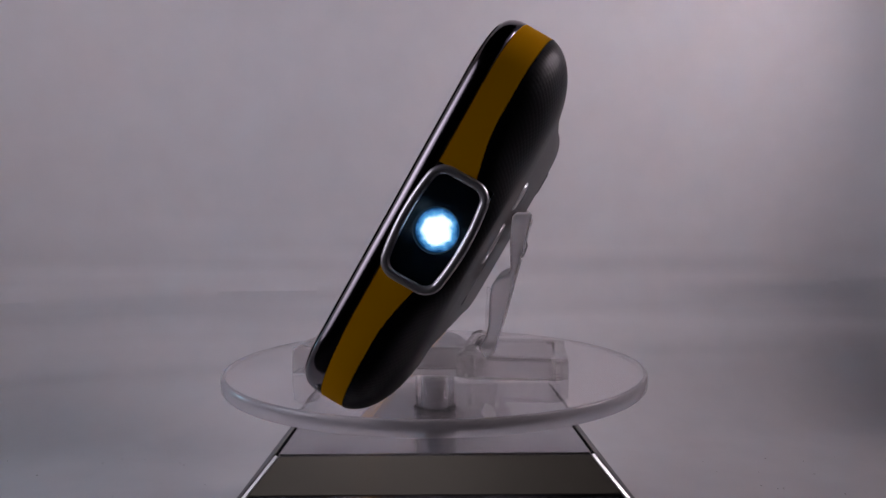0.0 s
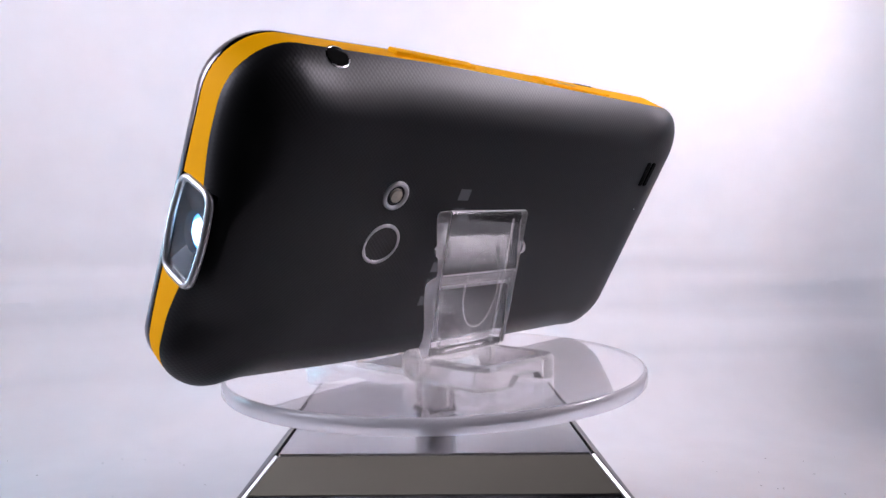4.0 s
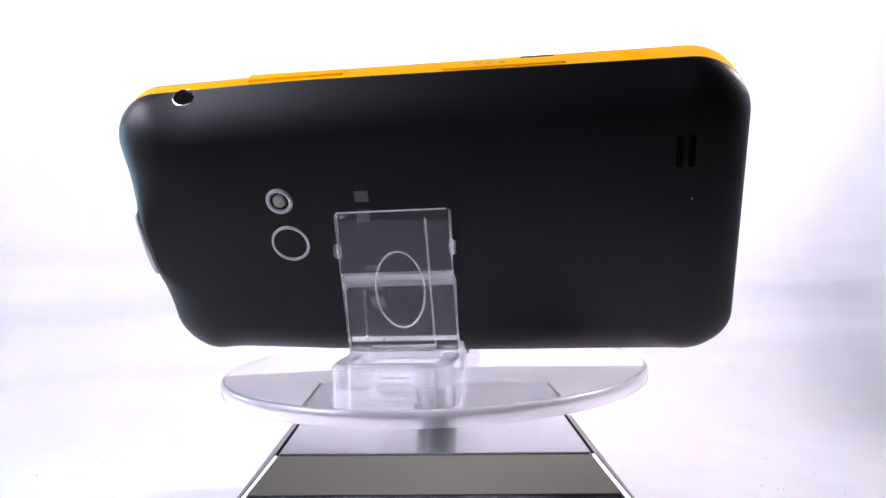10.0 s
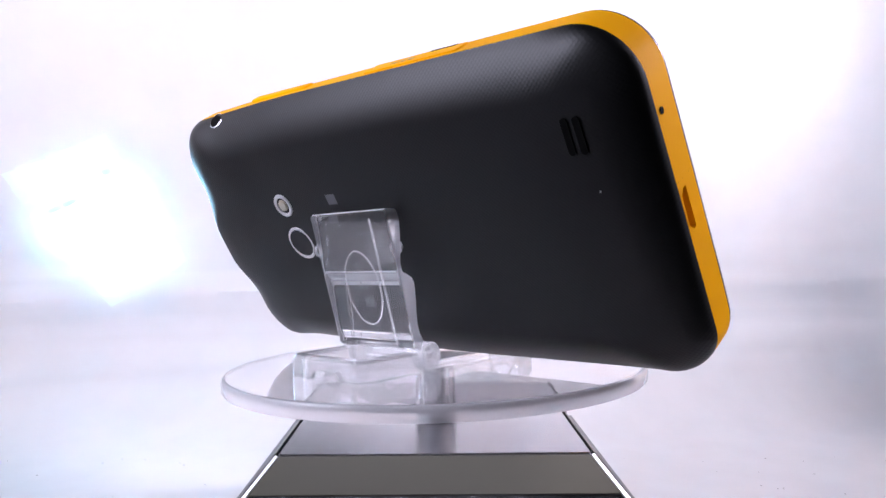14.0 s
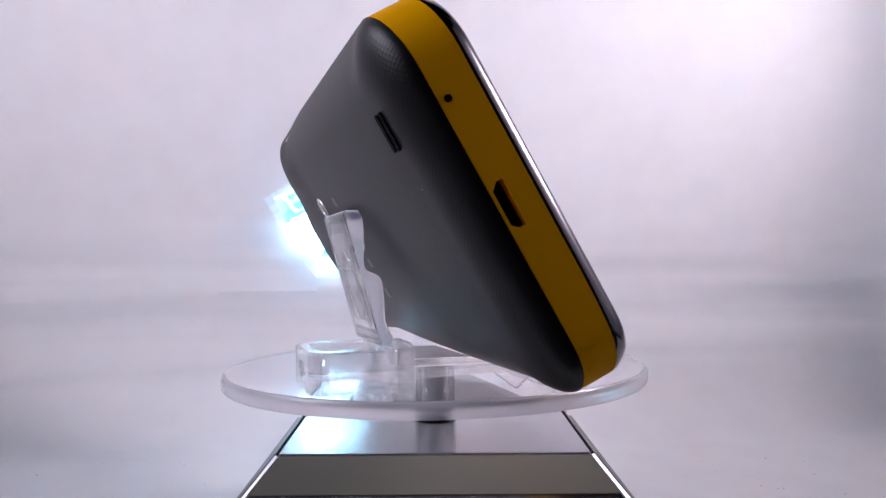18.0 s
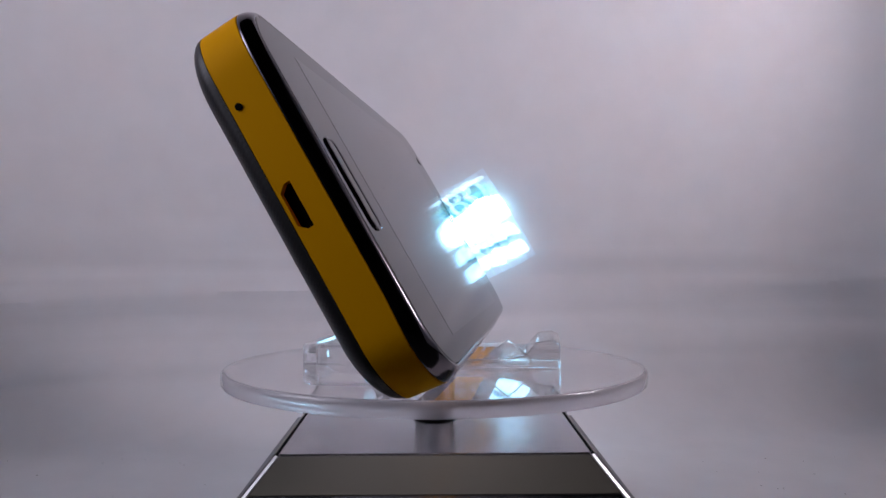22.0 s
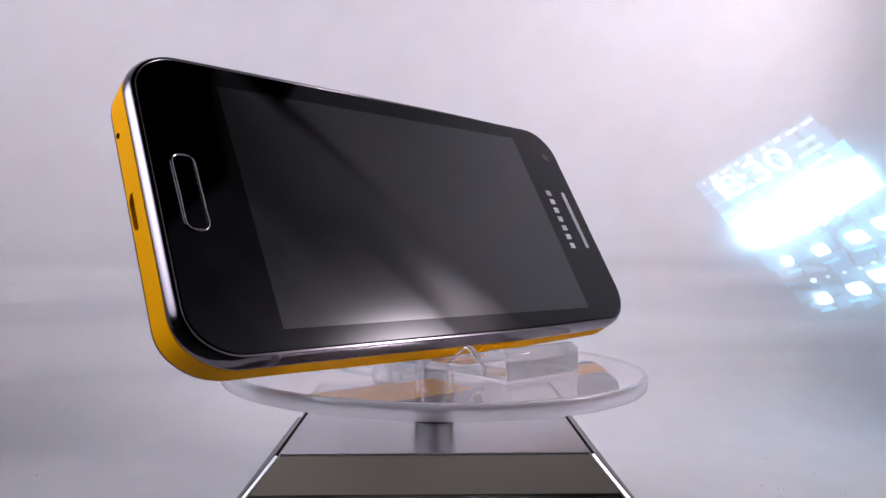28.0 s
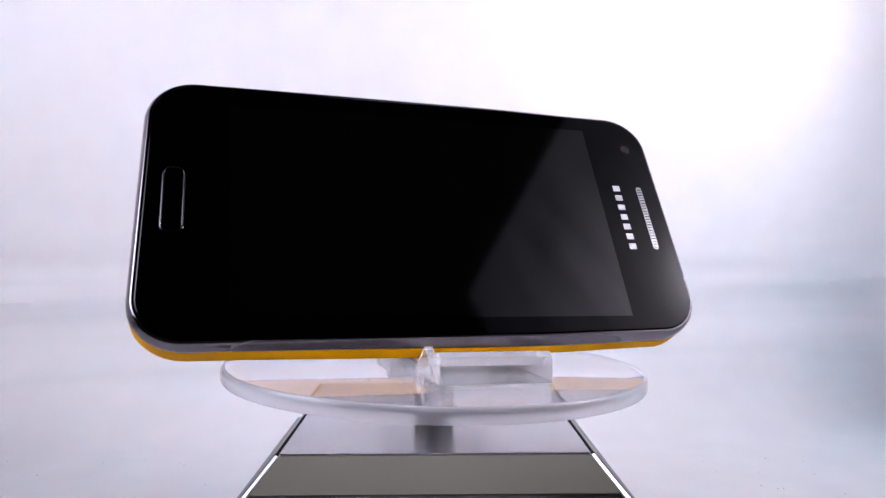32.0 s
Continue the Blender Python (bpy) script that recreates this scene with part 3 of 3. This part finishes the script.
def front(name, bm, mat, ph, label="", smooth=True):
    """A part of the front, which dips towards the projector end."""
    for v in bm.verts:
        v.co.z -= 0.09 + 0.0058 * v.co.x
    return part(name, bm, mat, ph, label, smooth)


def phone():
    ph = thing("smartphone", "black and yellow projector smartphone leaning on a clear easel", "phone")
    # coloured band, rim, front
    wrap("side_band", [(0.5, lambda x, y: band_top(x, y) + 0.1), (0.02, band_top), (0.0, lambda x, y: (band_top(x, y) + seam_z(x, y)) / 2), (0.02, lambda x, y: seam_z(x, y) + 0.1), (0.5, lambda x, y: seam_z(x, y))], YELLOW, ph, "glossy yellow plastic side band")
    def rim_z(k):
        return lambda x, y: band_top(x, y) + 0.1 + (6.7 + lift(x) - band_top(x, y) - 0.1) * k
    slant = [(0.05, rim_z(0.06)), (0.09, rim_z(0.2)), (0.3, rim_z(0.45)), (0.58, rim_z(0.7)), (0.92, rim_z(0.9)), (1.25, rim_z(1.0)), (1.58, rim_z(1.0)), (1.75, rim_z(0.95)), (1.75, rim_z(0.75))]
    wrap("bezel_rim", [(0.4, band_top), (0.12, rim_z(0.0))] + slant, RIM, ph, "dark chrome rim round the front")
    pts = [spread(taper(a, 6.5, b), b, 6.5) for a, b in outline(1.72)]
    front("front_glass", loft([[(a, b, 5.9) for a, b in pts], [(a, b, 6.47) for a, b in pts], [(CX + (a - CX) * 0.997, CY + (b - CY) * 0.995, 6.55) for a, b in pts]], True, True), GLASS_BLACK, ph, "black front glass")
    front("display", box(-43.6, 43.8, -26.1, 26.1, 6.54, 6.575), DISPLAY, ph, "switched-off dark grey display", smooth=False)
    # back cover
    n = len(outline(0))
    rings = [[shell_point(i, k / 12) for i in range(n)] for k in range(13)]
    last = rings[-1]
    for f, z in ((0.86, -6.78), (0.6, -6.95), (0.3, -7.0)):
        ring = [(p[0] - (1 - f) * HY * p[0] / HX, CY + (p[1] - CY) * f) for p in last]
        rings.append([(x, y, z - hump(x)) for x, y in ring])
    cover = part("back_cover", open_end(loft(rings, False, True)), SHELL, ph, "matt black dotted back cover")
    for f in cover.data.polygons:
        f.use_smooth = True
    for e in cover.data.edges:
        e.use_edge_sharp = False
    # keys, ports and covers
    part("volume_rocker", box(12.1, 31.3, 31.7, 33.0, 0.1, 2.7, 0.35), YELLOW, ph, "raised yellow volume key")
    part("card_cover", box(-29.2, -6.9, 32.3, 32.9, -1.2, 3.0, 0.1), YELLOW, ph, "yellow card slot cover")
    ink = simple("dark_yellow_print", (0.45, 0.22, 0.004), 0.4)
    for k in range(3):
        part("cover_print_bar", box(-14.0 - 2.2 * k, -12.6 - 2.2 * k, 32.88, 32.94, 0.2, 1.2), ink, ph, smooth=False)
    part("cover_notch", box(-27.0, -21.0, 32.6, 32.94, 2.3, 3.1), HOLE, ph)
    part("power_key", box(6.0, 17.0, -32.0, -31.0, -0.4, 2.2, 0.35), YELLOW, ph, "yellow side key")
    ring = []
    for k in range(32):
        a = 2 * math.pi * k / 32
        ring.append((43.7 + 2.1 * math.cos(a), 0, 1.75 * math.sin(a)))
    jack = ring_tube(ring, 0.2, 8)
    hole = lathe([(0.01, -0.25), (2.0, -0.25), (2.0, 0.12), (0.01, 0.12)], 32)
    bmesh.ops.scale(hole, verts=hole.verts, vec=(1, 0.83, 1))
    bmesh.ops.rotate(hole, verts=hole.verts, matrix=Matrix.Rotation(radians(90), 3, "X"))
    bmesh.ops.translate(hole, verts=hole.verts, vec=(43.7, 0, 0))
    for b in (jack, hole):
        bmesh.ops.rotate(b, verts=b.verts, matrix=Matrix.Rotation(radians(-38), 3, "X"))
        bmesh.ops.translate(b, verts=b.verts, vec=(0.3, 30.85, -2.15))
    j = part("jack_ring", jack, CHROME, ph, "chrome ring of the headphone socket")
    part("jack_hole", hole, HOLE, j)
    # charging port: a recess through the band with a dark floor
    usb = [(3.6, 1.0), (-3.6, 1.0), (-3.6, 0.0), (-2.6, -1.1), (2.6, -1.1), (3.6, 0.0)]

    def on_ray(poly, k):
        """The point of a convex outline about the origin in the direction k."""
        d = Vector((math.cos(k), math.sin(k)))
        for p, q in zip(poly, poly[1:] + poly[:1]):
            p, e = Vector(p), Vector(q) - Vector(p)
            den = d.x * e.y - d.y * e.x
            if abs(den) > 1e-9:
                t, u = (p.x * e.y - p.y * e.x) / den, (p.x * d.y - p.y * d.x) / den
                if t > 0 and -1e-6 <= u <= 1 + 1e-6:
                    return d * t
        return d

    def end_x(y, z):
        return taper(pinch(CX - HX, y - CY)[0], z)
    z0, z1 = seam_z(-62, 0) + 0.1, band_top(-62, 0)
    frame_line = [(PORT_W, z1 + 0.35), (-PORT_W, z1 + 0.35), (-PORT_W, z0 + 0.35), (PORT_W, z0 + 0.35)]
    turns = sorted({round(math.atan2(b, a), 4) for a, b in usb + frame_line} | {round(-math.pi + 0.2 * k, 4) for k in range(32)})
    rings = [[], [], []]
    for k in turns:
        o, i = on_ray(frame_line, k), on_ray(usb, k)
        y, z = CY + o.x, o.y - 0.35
        rings[0].append((end_x(y, z), y, z))
        y, z = CY + i.x, i.y - 0.35
        rings[1].append((end_x(y, z), y, z))
        rings[2].append((end_x(y, z) + 2.0, y, z))
    recess = part("port_recess", loft(rings), YELLOW, ph, "yellow edge and walls of the charging port")
    for f in recess.data.polygons:
        f.use_smooth = False
    part("charging_port", extrude_outline([(CY + a * 1.06, b * 1.06 - 0.35) for a, b in usb], "x", -60.2, -59.6), HOLE, recess, "dark charging port", smooth=False)
    mic = lathe([(0.01, -0.3), (0.55, -0.3), (0.55, 0.3), (0.01, 0.3)], 16)
    bmesh.ops.rotate(mic, verts=mic.verts, matrix=Matrix.Rotation(radians(90), 3, "Y"))
    bmesh.ops.translate(mic, verts=mic.verts, vec=(taper(-61.28, -0.6), 16.9, -0.6))
    part("microphone_hole", mic, HOLE, ph)
    # front: home key, earpiece, front lens, print
    home = round_rect(2.05, 7.7, 1.6, 2, 6, 8)
    front("home_key", loft([[(-54.4 + a, 0.6 + b, 6.45) for a, b in home], [(-54.4 + a, 0.6 + b, 6.75) for a, b in home], [(-54.4 + a * 0.9, 0.6 + b * 0.96, 6.80) for a, b in home]], True, True), GLASS_BLACK, ph, "black home key in a chrome outline")
    front("home_key_ring", ring_tube([(-54.4 + a, 0.6 + b, 6.65) for a, b in home], 0.28, 8), RIM, ph, "chrome outline of the home key")
    front("earpiece", pill(0.75, 8.9, 0.7, 6.45, 6.65, 55.2, 0.1), CHROME, ph, "silver mesh earpiece slot")
    for k in range(22):
        front("earpiece_slit", box(54.6, 55.8, -8.3 + 0.78 * k, -8.1 + 0.78 * k, 6.65, 6.68), HOLE, ph, smooth=False)
    part("front_camera", lathe([(0.01, 6.0), (1.25, 6.0), (1.25, 6.27), (0.9, 6.26), (0.01, 6.26)], 24), LENS, ph, at=(54.8, 20.8, 0))
    rnd = random.Random(3)
    dust = bmesh.new()
    for _ in range(14):
        x, y, a = rnd.uniform(-58, 58), rnd.uniform(-28, 28), rnd.uniform(0, 3.1)
        ln, w = rnd.choice((0.08, 0.1, 0.14)), 0.05
        d, q = Vector((math.cos(a), math.sin(a), 0)) * ln, Vector((-math.sin(a), math.cos(a), 0)) * w
        c = Vector((x, y, 6.585))
        vs = [dust.verts.new(p) for p in (c - d - q, c + d - q, c + d + q, c - d + q, c + Vector((0, 0, 0.03)))]
        for f in ((0, 1, 4), (1, 2, 4), (2, 3, 4), (3, 0, 4)):
            dust.faces.new([vs[k] for k in f])
    front("dust_specks", dust, simple("pale_dust", (0.06, 0.06, 0.06), 0.9), ph, "specks of pale dust", False)["kind"] = "stuff"
    # maker's mark as seven plain bars, front and back
    bars = []
    for k in range(7):
        y = 9.3 - 2.75 * k
        bars.append((48.0, 49.9, y - 1.7, y - 0.1))
    for bar in bars:
        front("front_mark_bar", stroke([bar], 6.55, 6.59), PRINT, ph, "silver printed bar", smooth=False)
    bars = []
    for k in range(7):
        y = 11.9 - 4.0 * k
        bars.append((9.3, 12.1, y - 2.6, y - 0.3))
    for bar in bars:
        part("back_mark_bar", stroke([bar], -7.03, -6.85), GREY_PRINT, ph, "grey printed bar", smooth=False)
    # back: camera, flash, loudspeaker slots
    c = [(27.3 + 3.75 * math.cos(2 * math.pi * k / 40), 0.3 + 3.75 * math.sin(2 * math.pi * k / 40), -6.95) for k in range(40)]
    cr = part("camera_ring", ring_tube(c, 0.4, 8), SILVER, ph, "thin chrome ring of the rear camera")
    part("camera_lens", lathe([(0.01, 0.3), (3.6, 0.3), (3.6, -0.15), (2.2, 0.0), (1.9, 0.1), (0.01, 0.05)], 40), LENS, cr, at=(27.3, 0.3, -6.85))
    f = [(27.6 + 2.35 * math.cos(2 * math.pi * k / 32), 10.0 + 2.35 * math.sin(2 * math.pi * k / 32), -6.85) for k in range(32)]
    fr = part("flash_ring", ring_tube(f, 0.5, 8), SILVER, ph, "chrome cone round the flash")
    part("flash_lens", lathe([(0.01, 0.3), (1.9, 0.3), (1.8, -0.2), (1.25, -0.3), (1.2, -0.6), (0.01, -0.75)], 32), FLASH, fr, at=(27.6, 10.0, -6.7))
    for x in (-48.8, -50.9):
        part("speaker_slot", pill(0.62, 3.1, 0.6, -6.9, -6.2, x, 17.0), HOLE, ph, "dark loudspeaker slot")
    part("dust_mark", lathe([(0.01, -0.1), (0.16, -0.1), (0.16, 0.1), (0.01, 0.1)], 8), PRINT, ph, at=(-51.5, 7.5, -6.85))
    # projector end
    def bowed(hy, hz, bow):
        pts = round_rect(hy, hz, 1.8, 14, 6, 6)
        return [(a, b + bow * (1 - (a / hy) ** 2) * (1 if b > 0 else -1)) for a, b in pts]
    rim = [(taper(61.85, b - 1.0, a), a + 0.1, b - 1.0) for a, b in bowed(8.1, 3.7, 0.9)]
    fr = part("projector_frame", ring_tube(rim, 0.66, 10), SILVER, ph, "chrome frame of the projector window")
    line = bowed(8.3, 3.9, 0.9)
    circle = []
    for a, b in line:
        k = math.atan2(b, a)
        circle.append((3.3 * math.cos(k), 3.3 * math.sin(k)))
    rings = [[(57.0, a + 0.1, b - 1.0) for a, b in line], [(taper(61.6, b - 1.0, a), a + 0.1, b - 1.0) for a, b in line], [(59.6, a + 0.1, b - 1.0) for a, b in circle]]
    tube = [[(x, a * k + 0.1, b * k - 1.0) for a, b in circle] for x, k in ((59.6, 1.0), (59.2, 0.96), (56.0, 0.92))]
    part("lens_barrel", loft(tube), BARREL, fr, "glossy black barrel of the projector lens")
    part("projector_surround", loft(rings), FUNNEL, ph, "black funnel round the projector lens")
    for name, hy, hz, x0, x1, mat, owner, text in (("projector_window", 7.9, 3.5, 61.5, 61.8, WINDOW, fr, "clear glass window of the projector"),):
        line = bowed(hy, hz, 0.9)
        part(name, loft([[(taper(x, b - 1.0, a), a + 0.1, b - 1.0) for a, b in line] for x in (x0, x1)], True, True), mat, owner, text)
    lamp = lathe([(0.01, 0.0), (3.1, 0.0), (2.9, 0.3), (1.8, 0.7), (0.01, 0.9)], 40)
    bmesh.ops.rotate(lamp, verts=lamp.verts, matrix=Matrix.Rotation(radians(90), 3, "Y"))
    part("projector_lamp", lamp, LAMP_GLOW, fr, "glowing blue-white projector lens", at=(58.3, 0.1, -1.0))
    return ph


PHONE = phone()

# ---------------------------------------------------------------- the phone's picture on the backdrop, built of glowing films in place of a beam

THROW_U, THROW_V = 0.141, 0.25           # half-widths of the beam, short and long side
LENS_AT = Vector((58 * MM, 0, -0.001))


def beam_hit(t, u, v, on_folds=False):
    """Where the beam's point (u, v), each from -1 to 1, meets the backdrop at t seconds (metres)."""
    m = turned(t) @ PHONE_REST
    eye = (m @ LENS_AT) / MM
    way = m.to_3x3() @ Vector((1, 0.008 + u * THROW_U * 0.02 + v * THROW_V, 0.125 + u * THROW_U - v * THROW_V * 0.02))
    lo, hi = 0.0, 600.0
    for _ in range(34):
        s = (lo + hi) / 2
        p = eye + way * s
        y = wall_y(p.x, p.z - EYE_Z)
        if on_folds:                                 # the creased cloth itself
            y -= folds(p.x, p.z - EYE_Z) + 0.15
        if p.y > y:
            hi = s
        else:
            lo = s
    return eye + way * lo


def beam_pose(t, u, v):
    """Pose of a piece of the picture, flat on the backdrop, its x along the picture's rows."""
    p = beam_hit(t, u, v)
    a = beam_hit(t, u + 0.06, v) - p
    b = beam_hit(t, u, v + 0.06) - p
    nrm = a.cross(b).normalized()
    x = (a.normalized() + b.normalized().cross(nrm)).normalized()
    y = nrm.cross(x)
    m = Matrix((x, y, nrm)).transposed().to_4x4()
    return Matrix.Translation(beam_hit(t, u, v, True) * MM) @ m


T_REF, T_MARK, T_CLOCK = 28.7, 27.2, 28.6         # when the ground lies edge to edge, the icons have their size, the clock can be read
PIC_TIMES = [10.5, 11.5, 12.5, 13.5, 14.5, 15.5, 16.5, 17.5, 18.5, 19.5, 20.5, 21.5, 22.5, 23.5, 24.5, 25.5, 26.5, 27.25, 28, 28.75, 29.5, 30.25, 31, 32]


def picture():
    pic = thing("projected_picture", "bright blue-white projected home screen picture, imitated by glowing films over the cloth", "projected picture")
    keyed = []

    def piece(name, u, v, outline_uv, mat, thick, label=""):
        """A flat glowing patch in place of thrown light; its outline is in picture units about (u, v). Where the throw
        is short the patches overlap and add up.
        """
        t = T_REF if name.endswith("patch") else T_MARK
        inv = beam_pose(t, u, v).inverted()
        flat = []
        for du, dv in outline_uv:
            q = inv @ (beam_hit(t, u + du, v + dv) * MM)
            flat.append((q.x / MM, q.y / MM))
        high = thick + 0.003 * len(keyed)            # light films never share a plane
        bm = bmesh.new()
        bm.faces.new([bm.verts.new((a, b, high)) for a, b in flat])
        ob = part(name, bm, mat, pic, label, smooth=False)
        keyed.append((ob, u, v))

    def rect(hu, hv, c=0.25):
        r = min(hu, hv) * c
        return [(hu, hv - r), (hu - r, hv), (-hu + r, hv), (-hu, hv - r), (-hu, -hv + r), (-hu + r, -hv), (hu - r, -hv), (hu, -hv + r)]
    def between(line, u):
        k = max(0.0, min(len(line) - 1.001, (u + 1) / 2 * (len(line) - 1)))
        i = int(k)
        return line[i] + (line[i + 1] - line[i]) * (k - i)

    def column(name, u0, u1, lower, upper, mat, thick, rows=1, lap=0.012):
        """An upright strip of the picture between two curves, in pieces one over the other."""
        um = (u0 + u1) / 2
        for r in range(rows):
            lo = [between(lower, u) + (between(upper, u) - between(lower, u)) * r / rows - lap for u in (u0, u1)]
            hi = [between(lower, u) + (between(upper, u) - between(lower, u)) * (r + 1) / rows + lap for u in (u0, u1)]
            vm = (lo[0] + lo[1] + hi[0] + hi[1]) / 4
            w = (u1 - u0) / 2 + lap
            piece(name, um, vm, [(w, lo[1] - vm), (w, hi[1] - vm), (-w, hi[0] - vm), (-w, lo[0] - vm)], mat, thick)
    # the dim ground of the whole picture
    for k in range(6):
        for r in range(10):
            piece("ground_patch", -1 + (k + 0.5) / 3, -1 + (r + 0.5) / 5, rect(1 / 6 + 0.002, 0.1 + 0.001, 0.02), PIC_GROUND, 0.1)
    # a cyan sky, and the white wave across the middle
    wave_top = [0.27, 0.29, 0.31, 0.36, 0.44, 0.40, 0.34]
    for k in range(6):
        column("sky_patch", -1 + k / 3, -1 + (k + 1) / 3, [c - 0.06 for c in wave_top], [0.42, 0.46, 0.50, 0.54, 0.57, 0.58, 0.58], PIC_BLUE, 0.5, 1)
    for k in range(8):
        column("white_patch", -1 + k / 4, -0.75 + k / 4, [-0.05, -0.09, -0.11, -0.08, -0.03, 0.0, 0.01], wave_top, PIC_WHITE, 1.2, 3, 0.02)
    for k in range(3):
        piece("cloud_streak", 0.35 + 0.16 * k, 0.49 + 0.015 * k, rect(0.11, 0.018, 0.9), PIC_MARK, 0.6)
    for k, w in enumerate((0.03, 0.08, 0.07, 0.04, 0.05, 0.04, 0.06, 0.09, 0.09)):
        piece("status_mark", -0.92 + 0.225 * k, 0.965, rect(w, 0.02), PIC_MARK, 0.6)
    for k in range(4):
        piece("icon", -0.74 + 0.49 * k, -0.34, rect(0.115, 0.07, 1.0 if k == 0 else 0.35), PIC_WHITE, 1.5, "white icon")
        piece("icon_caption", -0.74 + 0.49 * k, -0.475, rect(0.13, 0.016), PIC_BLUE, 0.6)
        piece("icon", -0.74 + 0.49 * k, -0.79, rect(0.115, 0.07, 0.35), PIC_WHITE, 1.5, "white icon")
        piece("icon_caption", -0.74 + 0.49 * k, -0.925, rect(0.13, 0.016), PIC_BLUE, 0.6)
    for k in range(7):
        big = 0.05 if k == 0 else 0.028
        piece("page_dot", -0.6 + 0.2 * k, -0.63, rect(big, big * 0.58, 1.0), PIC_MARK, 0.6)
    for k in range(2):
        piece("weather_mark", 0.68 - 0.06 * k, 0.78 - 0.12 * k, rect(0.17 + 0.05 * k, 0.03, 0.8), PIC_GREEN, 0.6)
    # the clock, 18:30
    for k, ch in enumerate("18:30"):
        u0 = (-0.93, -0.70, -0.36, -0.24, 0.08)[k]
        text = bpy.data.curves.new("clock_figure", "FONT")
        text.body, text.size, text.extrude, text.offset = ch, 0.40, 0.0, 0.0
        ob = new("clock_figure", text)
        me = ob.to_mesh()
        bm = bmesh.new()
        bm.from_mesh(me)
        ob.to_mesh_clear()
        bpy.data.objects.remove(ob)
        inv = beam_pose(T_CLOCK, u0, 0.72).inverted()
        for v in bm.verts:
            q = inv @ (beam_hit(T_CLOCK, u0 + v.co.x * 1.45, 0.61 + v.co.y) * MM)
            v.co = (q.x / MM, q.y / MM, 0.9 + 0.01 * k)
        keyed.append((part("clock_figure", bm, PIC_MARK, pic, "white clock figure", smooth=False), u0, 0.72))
    return pic, keyed


PIECES = picture()[1]

# ---------------------------------------------------------------- lint on the cloth


def fibre(bm, pts, wide, high):
    """A thin strand along a line of points, tapered at both ends."""
    rows = []
    for i, p in enumerate(pts):
        d = (pts[min(i + 1, len(pts) - 1)] - pts[max(i - 1, 0)]).normalized()
        side = Vector((-d.y, d.x, 0)) * wide * (0.35 if i in (0, len(pts) - 1) else 1.0)
        rows.append([bm.verts.new(q) for q in (p - side, p + side, p + Vector((0, 0, high)))])
    for a, b in zip(rows, rows[1:]):
        for i in range(3):
            j = (i + 1) % 3
            bm.faces.new((a[i], a[j], b[j], b[i]))
    bm.faces.new(rows[0])
    bm.faces.new(rows[-1][::-1])


def lint():
    bm = bmesh.new()
    rnd = random.Random(5)
    for n in range(150):
        x, y = rnd.uniform(-170, 170), rnd.uniform(-40, 66)
        if abs(x) < 55:
            continue
        hair = n % 11 == 0
        ln = rnd.uniform(2.0, 5.5) if hair else rnd.uniform(0.15, 0.6)
        a, steps = rnd.uniform(0, 6.3), 7 if hair else 2
        p, pts = Vector((x, y, 0.4)), []
        for _ in range(steps + 1):
            pts.append(p.copy())
            p += Vector((math.cos(a), math.sin(a), 0)) * ln / steps
            a += rnd.uniform(-0.5, 0.5)
        fibre(bm, pts, rnd.uniform(0.03, 0.05) if hair else rnd.uniform(0.05, 0.12), 0.14)
    ob = new("lint", mesh_of("lint", bm, simple("grey_lint", (0.36, 0.35, 0.34), 0.9), False))
    tagged(ob, "specks and fine hairs of dark lint on the white cloth", "lint", kind="stuff")


lint()


def motions():
    steps = list(range(33))
    walk(PHONE, [(t, turned(t) @ PHONE_REST) for t in steps])
    walk(DISC, [(t, turned(t) @ DISC_REST) for t in steps])
    walk(EASEL, [(t, turned(t) @ DISC_REST) for t in steps])
    # the glowing pieces follow where the beam would land
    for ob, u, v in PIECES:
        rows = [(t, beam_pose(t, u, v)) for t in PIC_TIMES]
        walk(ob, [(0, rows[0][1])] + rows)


motions()
